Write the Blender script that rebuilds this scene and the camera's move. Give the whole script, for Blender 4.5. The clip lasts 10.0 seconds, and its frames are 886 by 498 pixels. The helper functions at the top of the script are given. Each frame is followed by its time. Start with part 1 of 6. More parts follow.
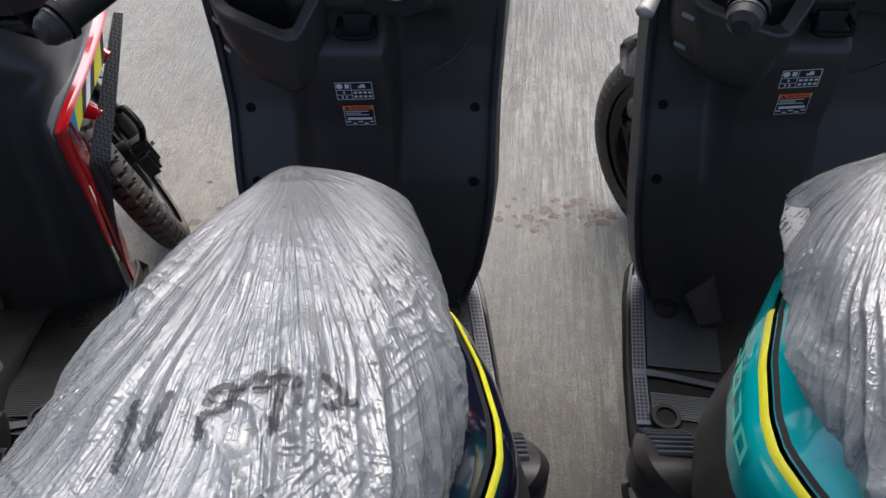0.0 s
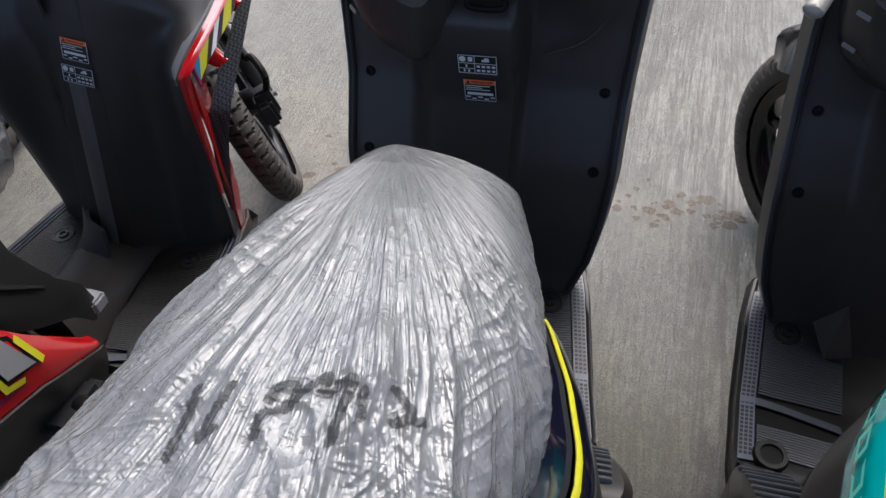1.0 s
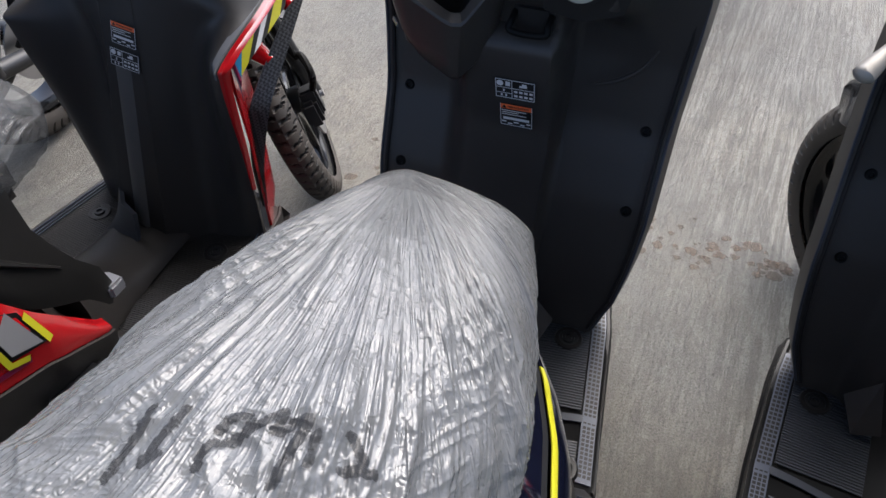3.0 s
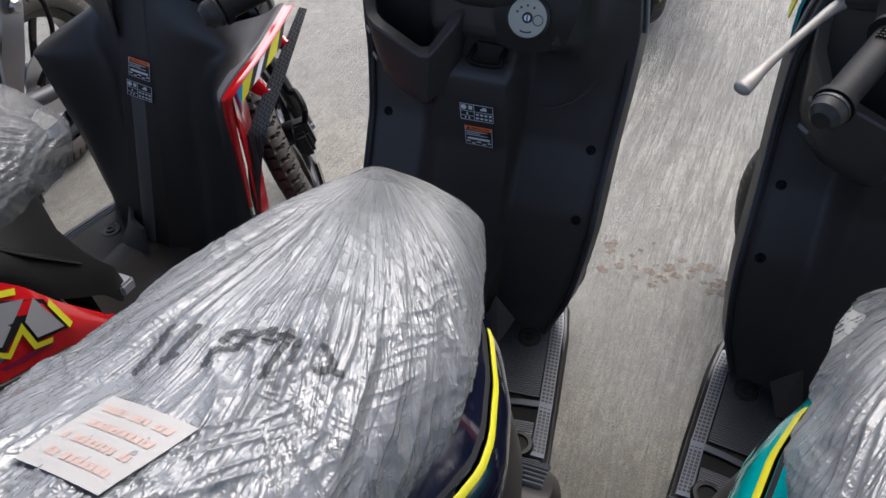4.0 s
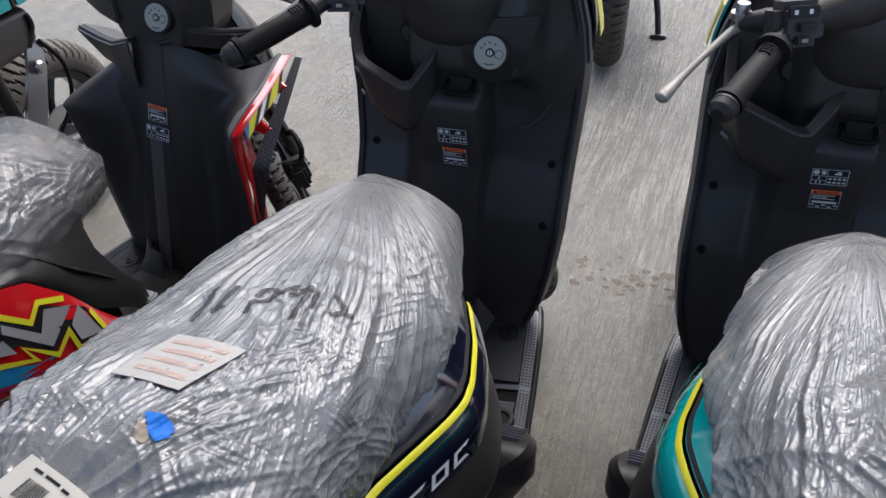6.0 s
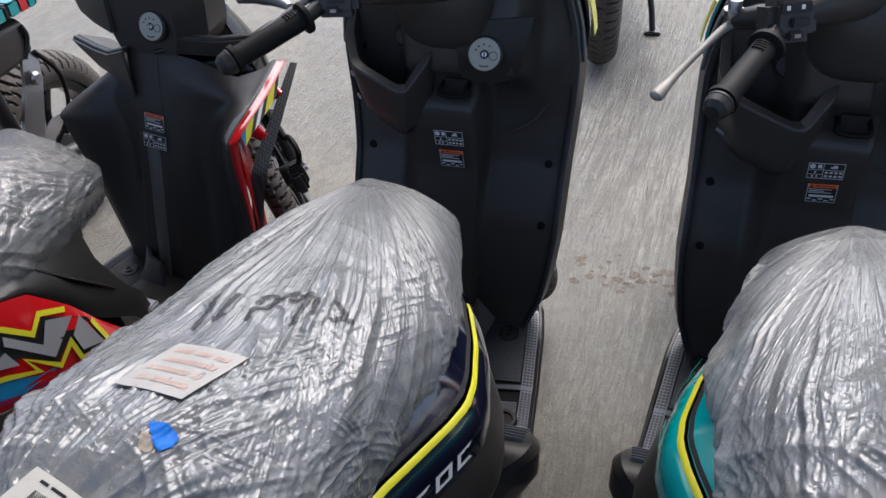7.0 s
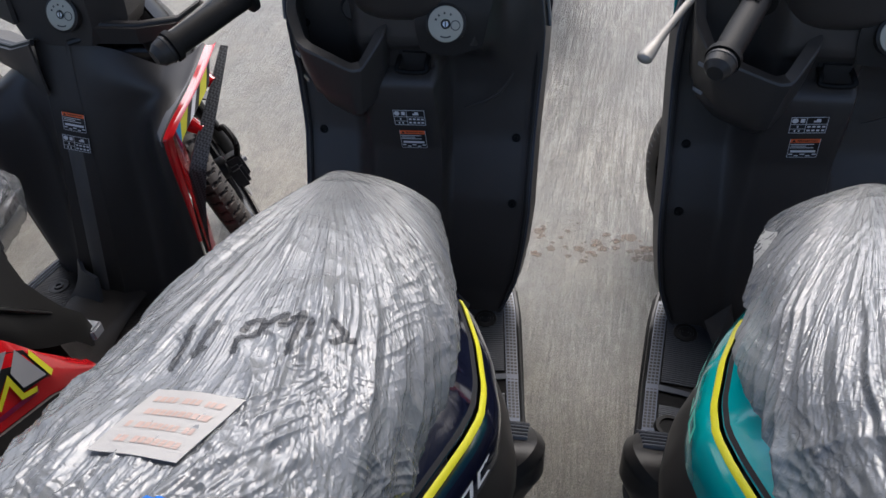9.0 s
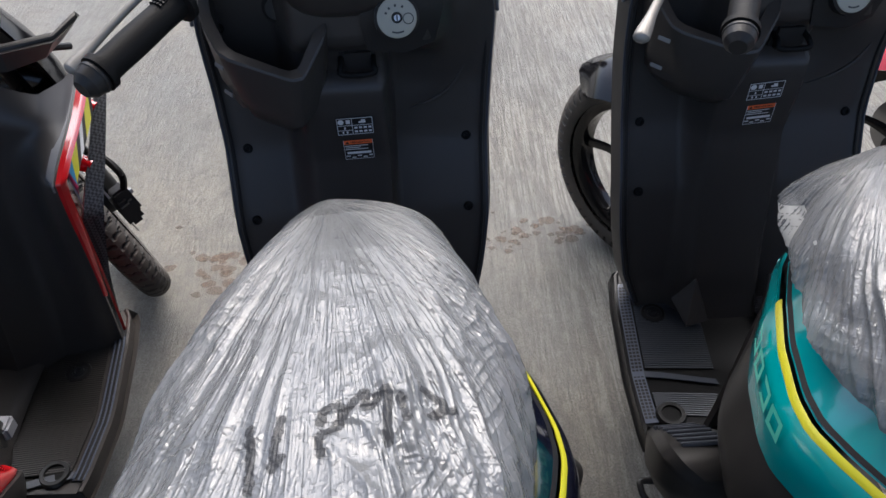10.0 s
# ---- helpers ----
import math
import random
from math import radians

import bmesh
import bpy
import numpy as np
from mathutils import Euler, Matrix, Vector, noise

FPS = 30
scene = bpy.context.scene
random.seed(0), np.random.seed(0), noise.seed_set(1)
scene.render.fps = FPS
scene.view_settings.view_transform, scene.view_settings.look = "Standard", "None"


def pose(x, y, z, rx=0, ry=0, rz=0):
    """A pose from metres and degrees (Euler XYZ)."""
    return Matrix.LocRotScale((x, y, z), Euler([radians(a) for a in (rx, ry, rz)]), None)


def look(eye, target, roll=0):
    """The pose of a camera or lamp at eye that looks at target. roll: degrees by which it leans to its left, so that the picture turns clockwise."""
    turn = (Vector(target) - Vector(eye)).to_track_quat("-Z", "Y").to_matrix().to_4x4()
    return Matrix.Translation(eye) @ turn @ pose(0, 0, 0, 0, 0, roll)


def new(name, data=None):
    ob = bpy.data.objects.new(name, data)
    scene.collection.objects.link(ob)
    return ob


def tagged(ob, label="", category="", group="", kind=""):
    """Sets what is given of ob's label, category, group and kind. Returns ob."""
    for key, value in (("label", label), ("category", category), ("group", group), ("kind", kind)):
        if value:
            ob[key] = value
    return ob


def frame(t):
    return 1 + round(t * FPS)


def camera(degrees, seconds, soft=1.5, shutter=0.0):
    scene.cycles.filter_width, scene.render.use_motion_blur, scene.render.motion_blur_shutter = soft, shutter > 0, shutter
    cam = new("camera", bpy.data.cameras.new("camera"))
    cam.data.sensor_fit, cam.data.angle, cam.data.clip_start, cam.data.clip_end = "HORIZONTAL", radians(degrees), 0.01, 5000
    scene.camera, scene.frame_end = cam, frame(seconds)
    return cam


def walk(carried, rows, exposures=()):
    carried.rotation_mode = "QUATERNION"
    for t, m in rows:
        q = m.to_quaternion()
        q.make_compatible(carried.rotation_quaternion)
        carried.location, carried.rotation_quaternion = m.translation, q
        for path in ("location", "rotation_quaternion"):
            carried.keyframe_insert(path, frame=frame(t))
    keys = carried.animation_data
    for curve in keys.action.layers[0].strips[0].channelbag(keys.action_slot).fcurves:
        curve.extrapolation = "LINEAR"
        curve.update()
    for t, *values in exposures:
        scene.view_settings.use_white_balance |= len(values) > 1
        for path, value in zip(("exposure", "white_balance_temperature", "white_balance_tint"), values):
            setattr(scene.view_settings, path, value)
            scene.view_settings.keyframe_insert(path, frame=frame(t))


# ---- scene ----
cam = camera(59.7, 10.0)
PATH = [
    (0, (0.2086, -0.9096, 1.1527), (0.0734, 0.3439, -0.0866), -1.3),
    (0.5, (0.2263, -0.8637, 1.1536), (-0.0592, 0.3492, -0.0999), -2.8),
    (1, (0.2104, -0.8504, 1.1386), (-0.1688, 0.2935, -0.1547), -2.9),
    (1.5, (0.2228, -0.8433, 1.1421), (-0.1892, 0.2705, -0.1671), -2.9),
    (2, (0.2369, -0.8301, 1.1439), (-0.2175, 0.2873, -0.1485), -2.8),
    (3.3, (0.2449, -0.7991, 1.1377), (-0.2581, 0.3103, -0.1432), -0.5),
    (3.5, (0.2599, -0.8027, 1.1395), (-0.2449, 0.3271, -0.1246), -0.5),
    (4, (0.3324, -0.9282, 1.1872), (-0.1874, 0.2643, -0.0088), -0.1),
    (4.5, (0.3987, -1.0537, 1.2137), (-0.1529, 0.1724, 0.0663), -0.2),
    (5, (0.4128, -1.0829, 1.2279), (-0.1229, 0.1786, 0.1114), -0.4),
    (5.5, (0.4075, -1.0953, 1.2358), (-0.1176, 0.183, 0.1326), -1.0),
    (7, (0.4093, -1.0962, 1.2447), (-0.1149, 0.1848, 0.145), -3.0),
    (7.5, (0.4093, -1.0917, 1.242), (-0.0999, 0.1856, 0.1299), -3.4),
    (8, (0.4075, -1.0838, 1.2403), (-0.0796, 0.1954, 0.122), -3.5),
    (8.5, (0.3837, -1.0785, 1.2367), (-0.0787, 0.1962, 0.1025), -3.6),
    (9, (0.3121, -1.036, 1.212), (-0.0389, 0.2528, 0.0539), -3.4),
    (9.5, (0.1989, -0.953, 1.1881), (0.0539, 0.3518, 0.0044), -1.4),
    (10, (0.1052, -0.9494, 1.1748), (0.1299, 0.3571, -0.015), -0.7),
]
walk(cam, [(t, look(eye, target, roll)) for t, eye, target, roll in PATH], [(0.0, 1.24, 6080, 10), (3.5, 1.26, 6080, 10), (4.0, 1.30, 6080, 10), (5.0, 1.20, 6080, 10), (10.0, 1.20, 6080, 10)])

# ---- daylight: sky beyond the front and sides of an added, unseen roof sheet ----
world = bpy.data.worlds.new("sky")
scene.world = world
world.use_nodes = True
wn = world.node_tree
sky = wn.nodes.new("ShaderNodeTexSky")
sky.sky_type, sky.sun_disc = "NISHITA", False
sky.sun_elevation, sky.sun_rotation = radians(58), radians(5)
sky.air_density, sky.dust_density, sky.ozone_density = 0.8, 5.0, 0.8
wn.links.new(sky.outputs[0], wn.nodes["Background"].inputs[0])
wn.nodes["Background"].inputs[1].default_value = 0.15
sun = new("sun", bpy.data.lights.new("sun", "SUN"))
sun.data.energy, sun.data.angle, sun.data.color = 2.1, radians(70), (1.0, 0.965, 0.92)
sun.matrix_world = look((0.3, 3.6, 5.9), (0, 0, 0))

# ---- materials ----
U = 0.884  # the drawing's unit in metres


def material(name, color, rough=0.5, metal=0.0, coat=0.0, grain=0.0, scale=200.0, vary=0.0, spec=0.5, bump=0.0005, vscale=6.0):
    """Principled surface with a two-scale variation in tone and roughness and a fine relief."""
    m = bpy.data.materials.new(name)
    m.use_nodes = True
    n, l = m.node_tree.nodes, m.node_tree.links
    b = n["Principled BSDF"]
    b.inputs["Base Color"].default_value = (*color, 1)
    b.inputs["Roughness"].default_value = rough
    b.inputs["Metallic"].default_value = metal
    b.inputs["Coat Weight"].default_value = coat
    b.inputs["Coat Roughness"].default_value = 0.06
    b.inputs["Specular IOR Level"].default_value = spec
    co = n.new("ShaderNodeTexCoord")
    if vary:
        t1 = n.new("ShaderNodeTexNoise")
        t1.inputs["Scale"].default_value, t1.inputs["Detail"].default_value = vscale, 6
        l.new(co.outputs["Object"], t1.inputs["Vector"])
        ramp = n.new("ShaderNodeMapRange")
        ramp.inputs[3].default_value, ramp.inputs[4].default_value = rough - vary, rough + vary
        l.new(t1.outputs["Fac"], ramp.inputs[0])
        l.new(ramp.outputs[0], b.inputs["Roughness"])
        hs = n.new("ShaderNodeMix")
        hs.data_type, hs.blend_type = "RGBA", "MULTIPLY"
        hs.inputs["Factor"].default_value = min(1.0, vary * 3)
        hs.inputs["A"].default_value = (*color, 1)
        l.new(t1.outputs["Fac"], hs.inputs["B"])
        l.new(hs.outputs["Result"], b.inputs["Base Color"])
    if grain:
        t2 = n.new("ShaderNodeTexNoise")
        t2.inputs["Scale"].default_value, t2.inputs["Detail"].default_value = scale, 3
        l.new(co.outputs["Object"], t2.inputs["Vector"])
        bp = n.new("ShaderNodeBump")
        bp.inputs["Strength"].default_value, bp.inputs["Distance"].default_value = grain, bump
        l.new(t2.outputs["Fac"], bp.inputs["Height"])
        l.new(bp.outputs[0], b.inputs["Normal"])
    return m


BLACK = material("black textured plastic", (0.047, 0.0415, 0.0375), 0.40, grain=0.35, scale=700, vary=0.10, spec=0.34)
BLACK2 = material("smooth black plastic", (0.023, 0.0215, 0.0205), 0.40, grain=0.2, scale=500, vary=0.08, spec=0.25)
GLOSS = material("gloss black paint", (0.006, 0.006, 0.007), 0.12, coat=0.0, vary=0.04, spec=0.35)
BAND = material("matt black band", (0.008, 0.008, 0.009), 0.6, vary=0.05, spec=0.2)
RUBBER = material("black rubber", (0.012, 0.0115, 0.011), 0.52, grain=0.5, scale=400, vary=0.1, spec=0.09)
NAVY = material("navy gloss paint", (0.004, 0.005, 0.014), 0.10, coat=1.0, vary=0.03)
TEAL = material("teal gloss paint", (0.004, 0.27, 0.28), 0.18, coat=1.0, vary=0.04)
RED = material("red gloss paint", (0.50, 0.008, 0.012), 0.18, coat=1.0, vary=0.04)
YELLOW = material("yellow vinyl", (0.60, 0.56, 0.02), 0.35, coat=0.3, vary=0.05)
WHITE = material("white print", (0.75, 0.75, 0.74), 0.45, vary=0.05)
GREYPRINT = material("grey print", (0.28, 0.28, 0.29), 0.4, vary=0.08)
BLUE = material("blue print", (0.02, 0.22, 0.42), 0.35, vary=0.05)
MAGENTA = material("wine print", (0.22, 0.01, 0.05), 0.35, vary=0.05)
ORANGE = material("orange print", (0.90, 0.17, 0.05), 0.45, vary=0.05)
MINT = material("mint print", (0.10, 0.55, 0.42), 0.35, vary=0.05)
LABEL = material("label black", (0.012, 0.012, 0.013), 0.35, vary=0.05)
STEEL = material("worn steel", (0.45, 0.45, 0.46), 0.32, metal=1.0, grain=0.3, vary=0.1)
ALLOY = material("cast alloy lever", (0.33, 0.31, 0.28), 0.5, metal=0.35, grain=0.3, vary=0.12)
DARKMETAL = material("dark engine metal", (0.05, 0.05, 0.052), 0.45, metal=0.6, grain=0.4, vary=0.12)
# STRIP: the sky's blue reflection is put into this trim's colour
STRIP = material("sky-tinted grey floor trim", (0.080, 0.094, 0.130), 0.36, grain=0.4, scale=600, vary=0.1)
DISC = material("off white key cover film", (0.37, 0.36, 0.30), 0.5, vary=0.06)
SILVER = material("silver grey paint", (0.20, 0.205, 0.215), 0.34, metal=0.3, coat=0.5, vary=0.05)
SEATV = material("black seat vinyl", (0.02, 0.02, 0.021), 0.45, grain=0.6, scale=300, vary=0.1)
PAPER = material("white paper slip", (0.345, 0.327, 0.303), 0.55, grain=0.3, vary=0.05)
PAPERT = material("yellowed barcode tag", (0.52, 0.49, 0.42), 0.55, grain=0.3, vary=0.06)
PAPERG = material("grey paper tag", (0.36, 0.36, 0.345), 0.5, grain=0.3, vary=0.08)
REDINK = material("faint red ink", (0.40, 0.285, 0.235), 0.55, vary=0.05)
TAN = material("dirty tan tape", (0.34, 0.28, 0.21), 0.6, grain=0.4, vary=0.12)
TAPE = material("blue masking tape", (0.006, 0.13, 0.50), 0.55, grain=0.4, vary=0.08, spec=0.2)
INK = material("black marker ink", (0.022, 0.022, 0.024), 0.6, vary=0.10, vscale=60, spec=0.12)
ink = INK.node_tree
ink_clear, ink_mix = ink.nodes.new("ShaderNodeBsdfTransparent"), ink.nodes.new("ShaderNodeMixShader")
ink_noise, ink_map = ink.nodes.new("ShaderNodeTexNoise"), ink.nodes.new("ShaderNodeMapRange")
ink_noise.inputs["Scale"].default_value, ink_noise.inputs["Detail"].default_value = 110, 5
ink_map.inputs[1].default_value, ink_map.inputs[2].default_value = 0.40, 0.60
ink_map.inputs[3].default_value, ink_map.inputs[4].default_value = 0.16, 0.86
ink.links.new(ink_noise.outputs["Fac"], ink_map.inputs[0])
ink.links.new(ink_map.outputs[0], ink_mix.inputs[0])
ink.links.new(ink_clear.outputs[0], ink_mix.inputs[1])
ink.links.new(ink.nodes["Principled BSDF"].outputs[0], ink_mix.inputs[2])
ink.links.new(ink_mix.outputs[0], ink.nodes["Material Output"].inputs[0])
HEADLAMP = material("clear lamp lens", (0.5, 0.5, 0.5), 0.08, metal=0.6, coat=1.0, vary=0.02)


def carbon_material():
    """Black panel with a fine diagonal weave."""
    m = material("carbon weave plastic", (0.02, 0.02, 0.021), 0.38)
    n, l = m.node_tree.nodes, m.node_tree.links
    co, ch, mp = n.new("ShaderNodeTexCoord"), n.new("ShaderNodeTexChecker"), n.new("ShaderNodeMapping")
    mp.inputs["Rotation"].default_value = (0.6, 0.7, 0.78)
    ch.inputs["Scale"].default_value = 260
    ch.inputs["Color1"].default_value, ch.inputs["Color2"].default_value = (0.006, 0.006, 0.006, 1), (0.06, 0.06, 0.062, 1)
    l.new(co.outputs["Object"], mp.inputs[0])
    l.new(mp.outputs[0], ch.inputs["Vector"])
    l.new(ch.outputs[0], n["Principled BSDF"].inputs["Base Color"])
    return m


CARBON = carbon_material()


def tyre_material():
    """Rubber with dusty sides and slanted tread grooves, their shade also in the colour, round the wheel (axle along
    x).
    """
    m = material("tyre rubber", (0.022, 0.021, 0.020), 0.7)
    n, l = m.node_tree.nodes, m.node_tree.links
    b = n["Principled BSDF"]
    uv, sep, ns = n.new("ShaderNodeUVMap"), n.new("ShaderNodeSeparateXYZ"), n.new("ShaderNodeTexNoise")
    l.new(uv.outputs[0], sep.inputs[0])

    def calc(op, a, c=0.0, e=0.0):
        x = n.new("ShaderNodeMath")
        x.operation = op
        for i, v in enumerate((a, c, e)):
            if isinstance(v, float):
                x.inputs[i].default_value = v
            else:
                l.new(v, x.inputs[i])
        return x.outputs[0]

    off = calc("ABSOLUTE", calc("SUBTRACT", sep.outputs[1], 0.5))
    half_turn = calc("MULTIPLY", calc("GREATER_THAN", sep.outputs[1], 0.5), 0.5)
    wob = calc("MULTIPLY", calc("SINE", calc("MULTIPLY", off, 28.0)), 0.12)
    ph = calc("FRACT", calc("ADD", calc("ADD", calc("MULTIPLY_ADD", off, 2.6, sep.outputs[0]), wob), half_turn))
    slot = calc("MULTIPLY", calc("LESS_THAN", ph, 0.22), calc("MULTIPLY", calc("LESS_THAN", off, 0.36), calc("GREATER_THAN", off, 0.035)))
    bp = n.new("ShaderNodeBump")
    bp.invert = True
    bp.inputs["Strength"].default_value, bp.inputs["Distance"].default_value = 0.3, 0.001
    l.new(slot, bp.inputs["Height"])
    l.new(bp.outputs[0], b.inputs["Normal"])
    co = n.new("ShaderNodeTexCoord")
    ns.inputs["Scale"].default_value, ns.inputs["Detail"].default_value = 14, 8
    l.new(co.outputs["Object"], ns.inputs["Vector"])
    mix, dark = n.new("ShaderNodeMix"), n.new("ShaderNodeMix")
    mix.data_type = dark.data_type = "RGBA"
    mix.inputs["A"].default_value, mix.inputs["B"].default_value = (0.018, 0.018, 0.018, 1), (0.085, 0.069, 0.054, 1)
    l.new(ns.outputs["Fac"], mix.inputs["Factor"])
    # groove shade painted in: slots take a near-black colour
    l.new(slot, dark.inputs["Factor"])
    l.new(mix.outputs["Result"], dark.inputs["A"])
    dark.inputs["B"].default_value = (0.008, 0.008, 0.008, 1)
    l.new(dark.outputs["Result"], b.inputs["Base Color"])
    return m


TYRE = tyre_material()


def film_material(name, milk, rough, gloss):
    """Thin packing film, the milkier the less see-through: glossy, with a fine crinkle."""
    m = bpy.data.materials.new(name)
    m.use_nodes = True
    n, l = m.node_tree.nodes, m.node_tree.links
    b, out = n["Principled BSDF"], n["Material Output"]
    b.inputs["Roughness"].default_value = rough
    b.inputs["Specular IOR Level"].default_value = gloss
    b.inputs["Metallic"].default_value = 0.03
    co = n.new("ShaderNodeTexCoord")

    def crinkle(scale, detail, kind="FBM"):
        t = n.new("ShaderNodeTexNoise")
        t.noise_type = kind
        t.inputs["Scale"].default_value, t.inputs["Detail"].default_value, t.inputs["Distortion"].default_value = scale, detail, 0.6
        l.new(co.outputs["Object"], t.inputs["Vector"])
        return t.outputs["Fac"]

    cloud, fine = crinkle(14, 4), crinkle(210, 3, "RIDGED_MULTIFRACTAL")
    bp = n.new("ShaderNodeBump")
    bp.inputs["Strength"].default_value, bp.inputs["Distance"].default_value = 0.55, 0.0015
    l.new(fine, bp.inputs["Height"])
    # hair-thin wrinkles that run away from the seat's nose (UV: angle round the nose, distance from it)
    uv, last = n.new("ShaderNodeUVMap"), bp.outputs[0]
    for across_, along, turn, deep in ((62, 7, 0.0, 0.0022), (120, 12, 0.12, 0.0019), (100, 14, -0.25, 0.0015)):
        mp, t, fold = n.new("ShaderNodeMapping"), n.new("ShaderNodeTexNoise"), n.new("ShaderNodeBump")
        skew = n.new("ShaderNodeMapping")
        skew.inputs["Rotation"].default_value = (0, 0, turn)
        mp.inputs["Scale"].default_value = (across_, along, 1)
        t.noise_type = "RIDGED_MULTIFRACTAL"
        t.inputs["Scale"].default_value, t.inputs["Detail"].default_value, t.inputs["Distortion"].default_value = 1.0, 3, 0.4
        l.new(uv.outputs[0], skew.inputs[0])
        l.new(skew.outputs[0], mp.inputs[0])
        l.new(mp.outputs[0], t.inputs["Vector"])
        fold.inputs["Strength"].default_value, fold.inputs["Distance"].default_value = 0.55, deep
        l.new(t.outputs["Fac"], fold.inputs["Height"])
        l.new(last, fold.inputs["Normal"])
        last = fold.outputs[0]
    l.new(last, b.inputs["Normal"])
    tint = n.new("ShaderNodeMix")
    tint.data_type = "RGBA"
    tint.inputs["A"].default_value, tint.inputs["B"].default_value = (0.128, 0.131, 0.133, 1), (0.228, 0.230, 0.228, 1)
    l.new(cloud, tint.inputs["Factor"])
    l.new(tint.outputs["Result"], b.inputs["Base Color"])
    clear, mix = n.new("ShaderNodeBsdfTransparent"), n.new("ShaderNodeMixShader")
    mix.inputs[0].default_value = milk
    l.new(clear.outputs[0], mix.inputs[1])
    l.new(b.outputs[0], mix.inputs[2])
    l.new(mix.outputs[0], out.inputs[0])
    return m


FILM = film_material("milky plastic film", 0.86, 0.10, 0.60)
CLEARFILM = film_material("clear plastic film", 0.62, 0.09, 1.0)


def concrete_material():
    """Broom-finished concrete: streaks along the lane with relief shading in their colour, grey and tan patches, brown
    spots.
    """
    m = bpy.data.materials.new("broomed concrete")
    m.use_nodes = True
    n, l = m.node_tree.nodes, m.node_tree.links
    b = n["Principled BSDF"]
    co = n.new("ShaderNodeTexCoord")

    def noise_at(scale, detail=6, stretch=(1, 1, 1), turn=0.0, rough=0.55, dist=0.0):
        mp, t = n.new("ShaderNodeMapping"), n.new("ShaderNodeTexNoise")
        mp.inputs["Scale"].default_value, mp.inputs["Rotation"].default_value = stretch, (0, 0, radians(turn))
        t.inputs["Scale"].default_value, t.inputs["Detail"].default_value = scale, detail
        t.inputs["Roughness"].default_value, t.inputs["Distortion"].default_value = rough, dist
        l.new(co.outputs["Object"], mp.inputs[0])
        l.new(mp.outputs[0], t.inputs["Vector"])
        return t.outputs["Fac"]

    def ramp(fac, lo, hi, a=0.0, c=1.0):
        r = n.new("ShaderNodeMapRange")
        for i, v in ((1, lo), (2, hi), (3, a), (4, c)):
            r.inputs[i].default_value = v
        l.new(fac, r.inputs[0])
        return r.outputs[0]

    def mixc(fac, a, c, mode="MIX"):
        x = n.new("ShaderNodeMix")
        x.data_type, x.blend_type = "RGBA", mode
        l.new(fac, x.inputs["Factor"])
        for key, v in (("A", a), ("B", c)):
            if isinstance(v, tuple):
                x.inputs[key].default_value = (*v, 1)
            else:
                l.new(v, x.inputs[key])
        return x.outputs["Result"]

    broom = noise_at(15, 10, (7.0, 0.40, 1), -7, 0.72, 0.5)
    broom2 = noise_at(13, 9, (6, 0.30, 1), -11, 0.78, 0.8)
    groove = noise_at(15, 4, (5, 0.22, 1), -9, 0.6, 1.6)
    # broom teeth: narrow wavering furrows, clear in some patches and worn off in others
    turned, teeth = n.new("ShaderNodeMapping"), n.new("ShaderNodeTexWave")
    turned.inputs["Rotation"].default_value = (0, 0, radians(-8))
    for key, v in (("Scale", 26.0), ("Distortion", 9.0), ("Detail", 3.0), ("Detail Scale", 0.16), ("Detail Roughness", 0.62)):
        teeth.inputs[key].default_value = v
    l.new(co.outputs["Object"], turned.inputs[0])
    l.new(turned.outputs[0], teeth.inputs["Vector"])
    patch = noise_at(1.7, 6, (1, 0.8, 1), 0, 0.6)
    pitted = noise_at(62, 7, (1, 0.8, 1), 25, 0.72, 0.5)
    fine = noise_at(300, 8, (1, 1, 1), 0, 0.72)
    spot = noise_at(42, 5, (1, 1, 1), 0, 0.7)
    dirt = noise_at(3.1, 8, (1, 1, 1), 30, 0.65)
    worn = noise_at(2.3, 5, (1, 1, 1), 70, 0.6)
    grime = noise_at(9, 9, (1, 0.7, 1), 15, 0.7, 0.6)
    # the painted streak shading below grows stronger with x and y
    at, lane = n.new("ShaderNodeSeparateXYZ"), n.new("ShaderNodeMath")
    l.new(co.outputs["Object"], at.inputs[0])
    lane.operation = "MULTIPLY_ADD"
    lane.inputs[1].default_value = 1.6
    l.new(noise_at(1.6, 4, (1, 0.4, 1), -8, 0.6), lane.inputs[0])
    l.new(at.outputs[0], lane.inputs[2])
    far = n.new("ShaderNodeMath")
    far.operation = "MULTIPLY_ADD"
    far.inputs[1].default_value = 0.55
    l.new(at.outputs[1], far.inputs[0])
    l.new(lane.outputs[0], far.inputs[2])
    streak_gain = ramp(far.outputs[0], 0.95, 1.40, 0.12, 1.0)

    def times(a, k):
        x = n.new("ShaderNodeMath")
        x.operation = "MULTIPLY"
        l.new(a, x.inputs[0])
        if isinstance(k, float):
            x.inputs[1].default_value = k
        else:
            l.new(k, x.inputs[1])
        return x.outputs[0]

    clear = ramp(noise_at(5.5, 5, (1, 0.5, 1), 20, 0.65), 0.40, 0.60, 0.12, 1.0)
    furrow = times(teeth.outputs["Fac"], clear)
    c = mixc(ramp(patch, 0.36, 0.64), (0.262, 0.259, 0.249), (0.382, 0.343, 0.282))
    # furrow valleys darkened in the colour, on top of the relief's own shade
    c = mixc(ramp(furrow, 0.45, 1.0, 0.0, 0.46), c, (0.15, 0.137, 0.118))
    c = mixc(ramp(worn, 0.48, 0.66, 0.0, 0.50), c, (0.235, 0.236, 0.236))
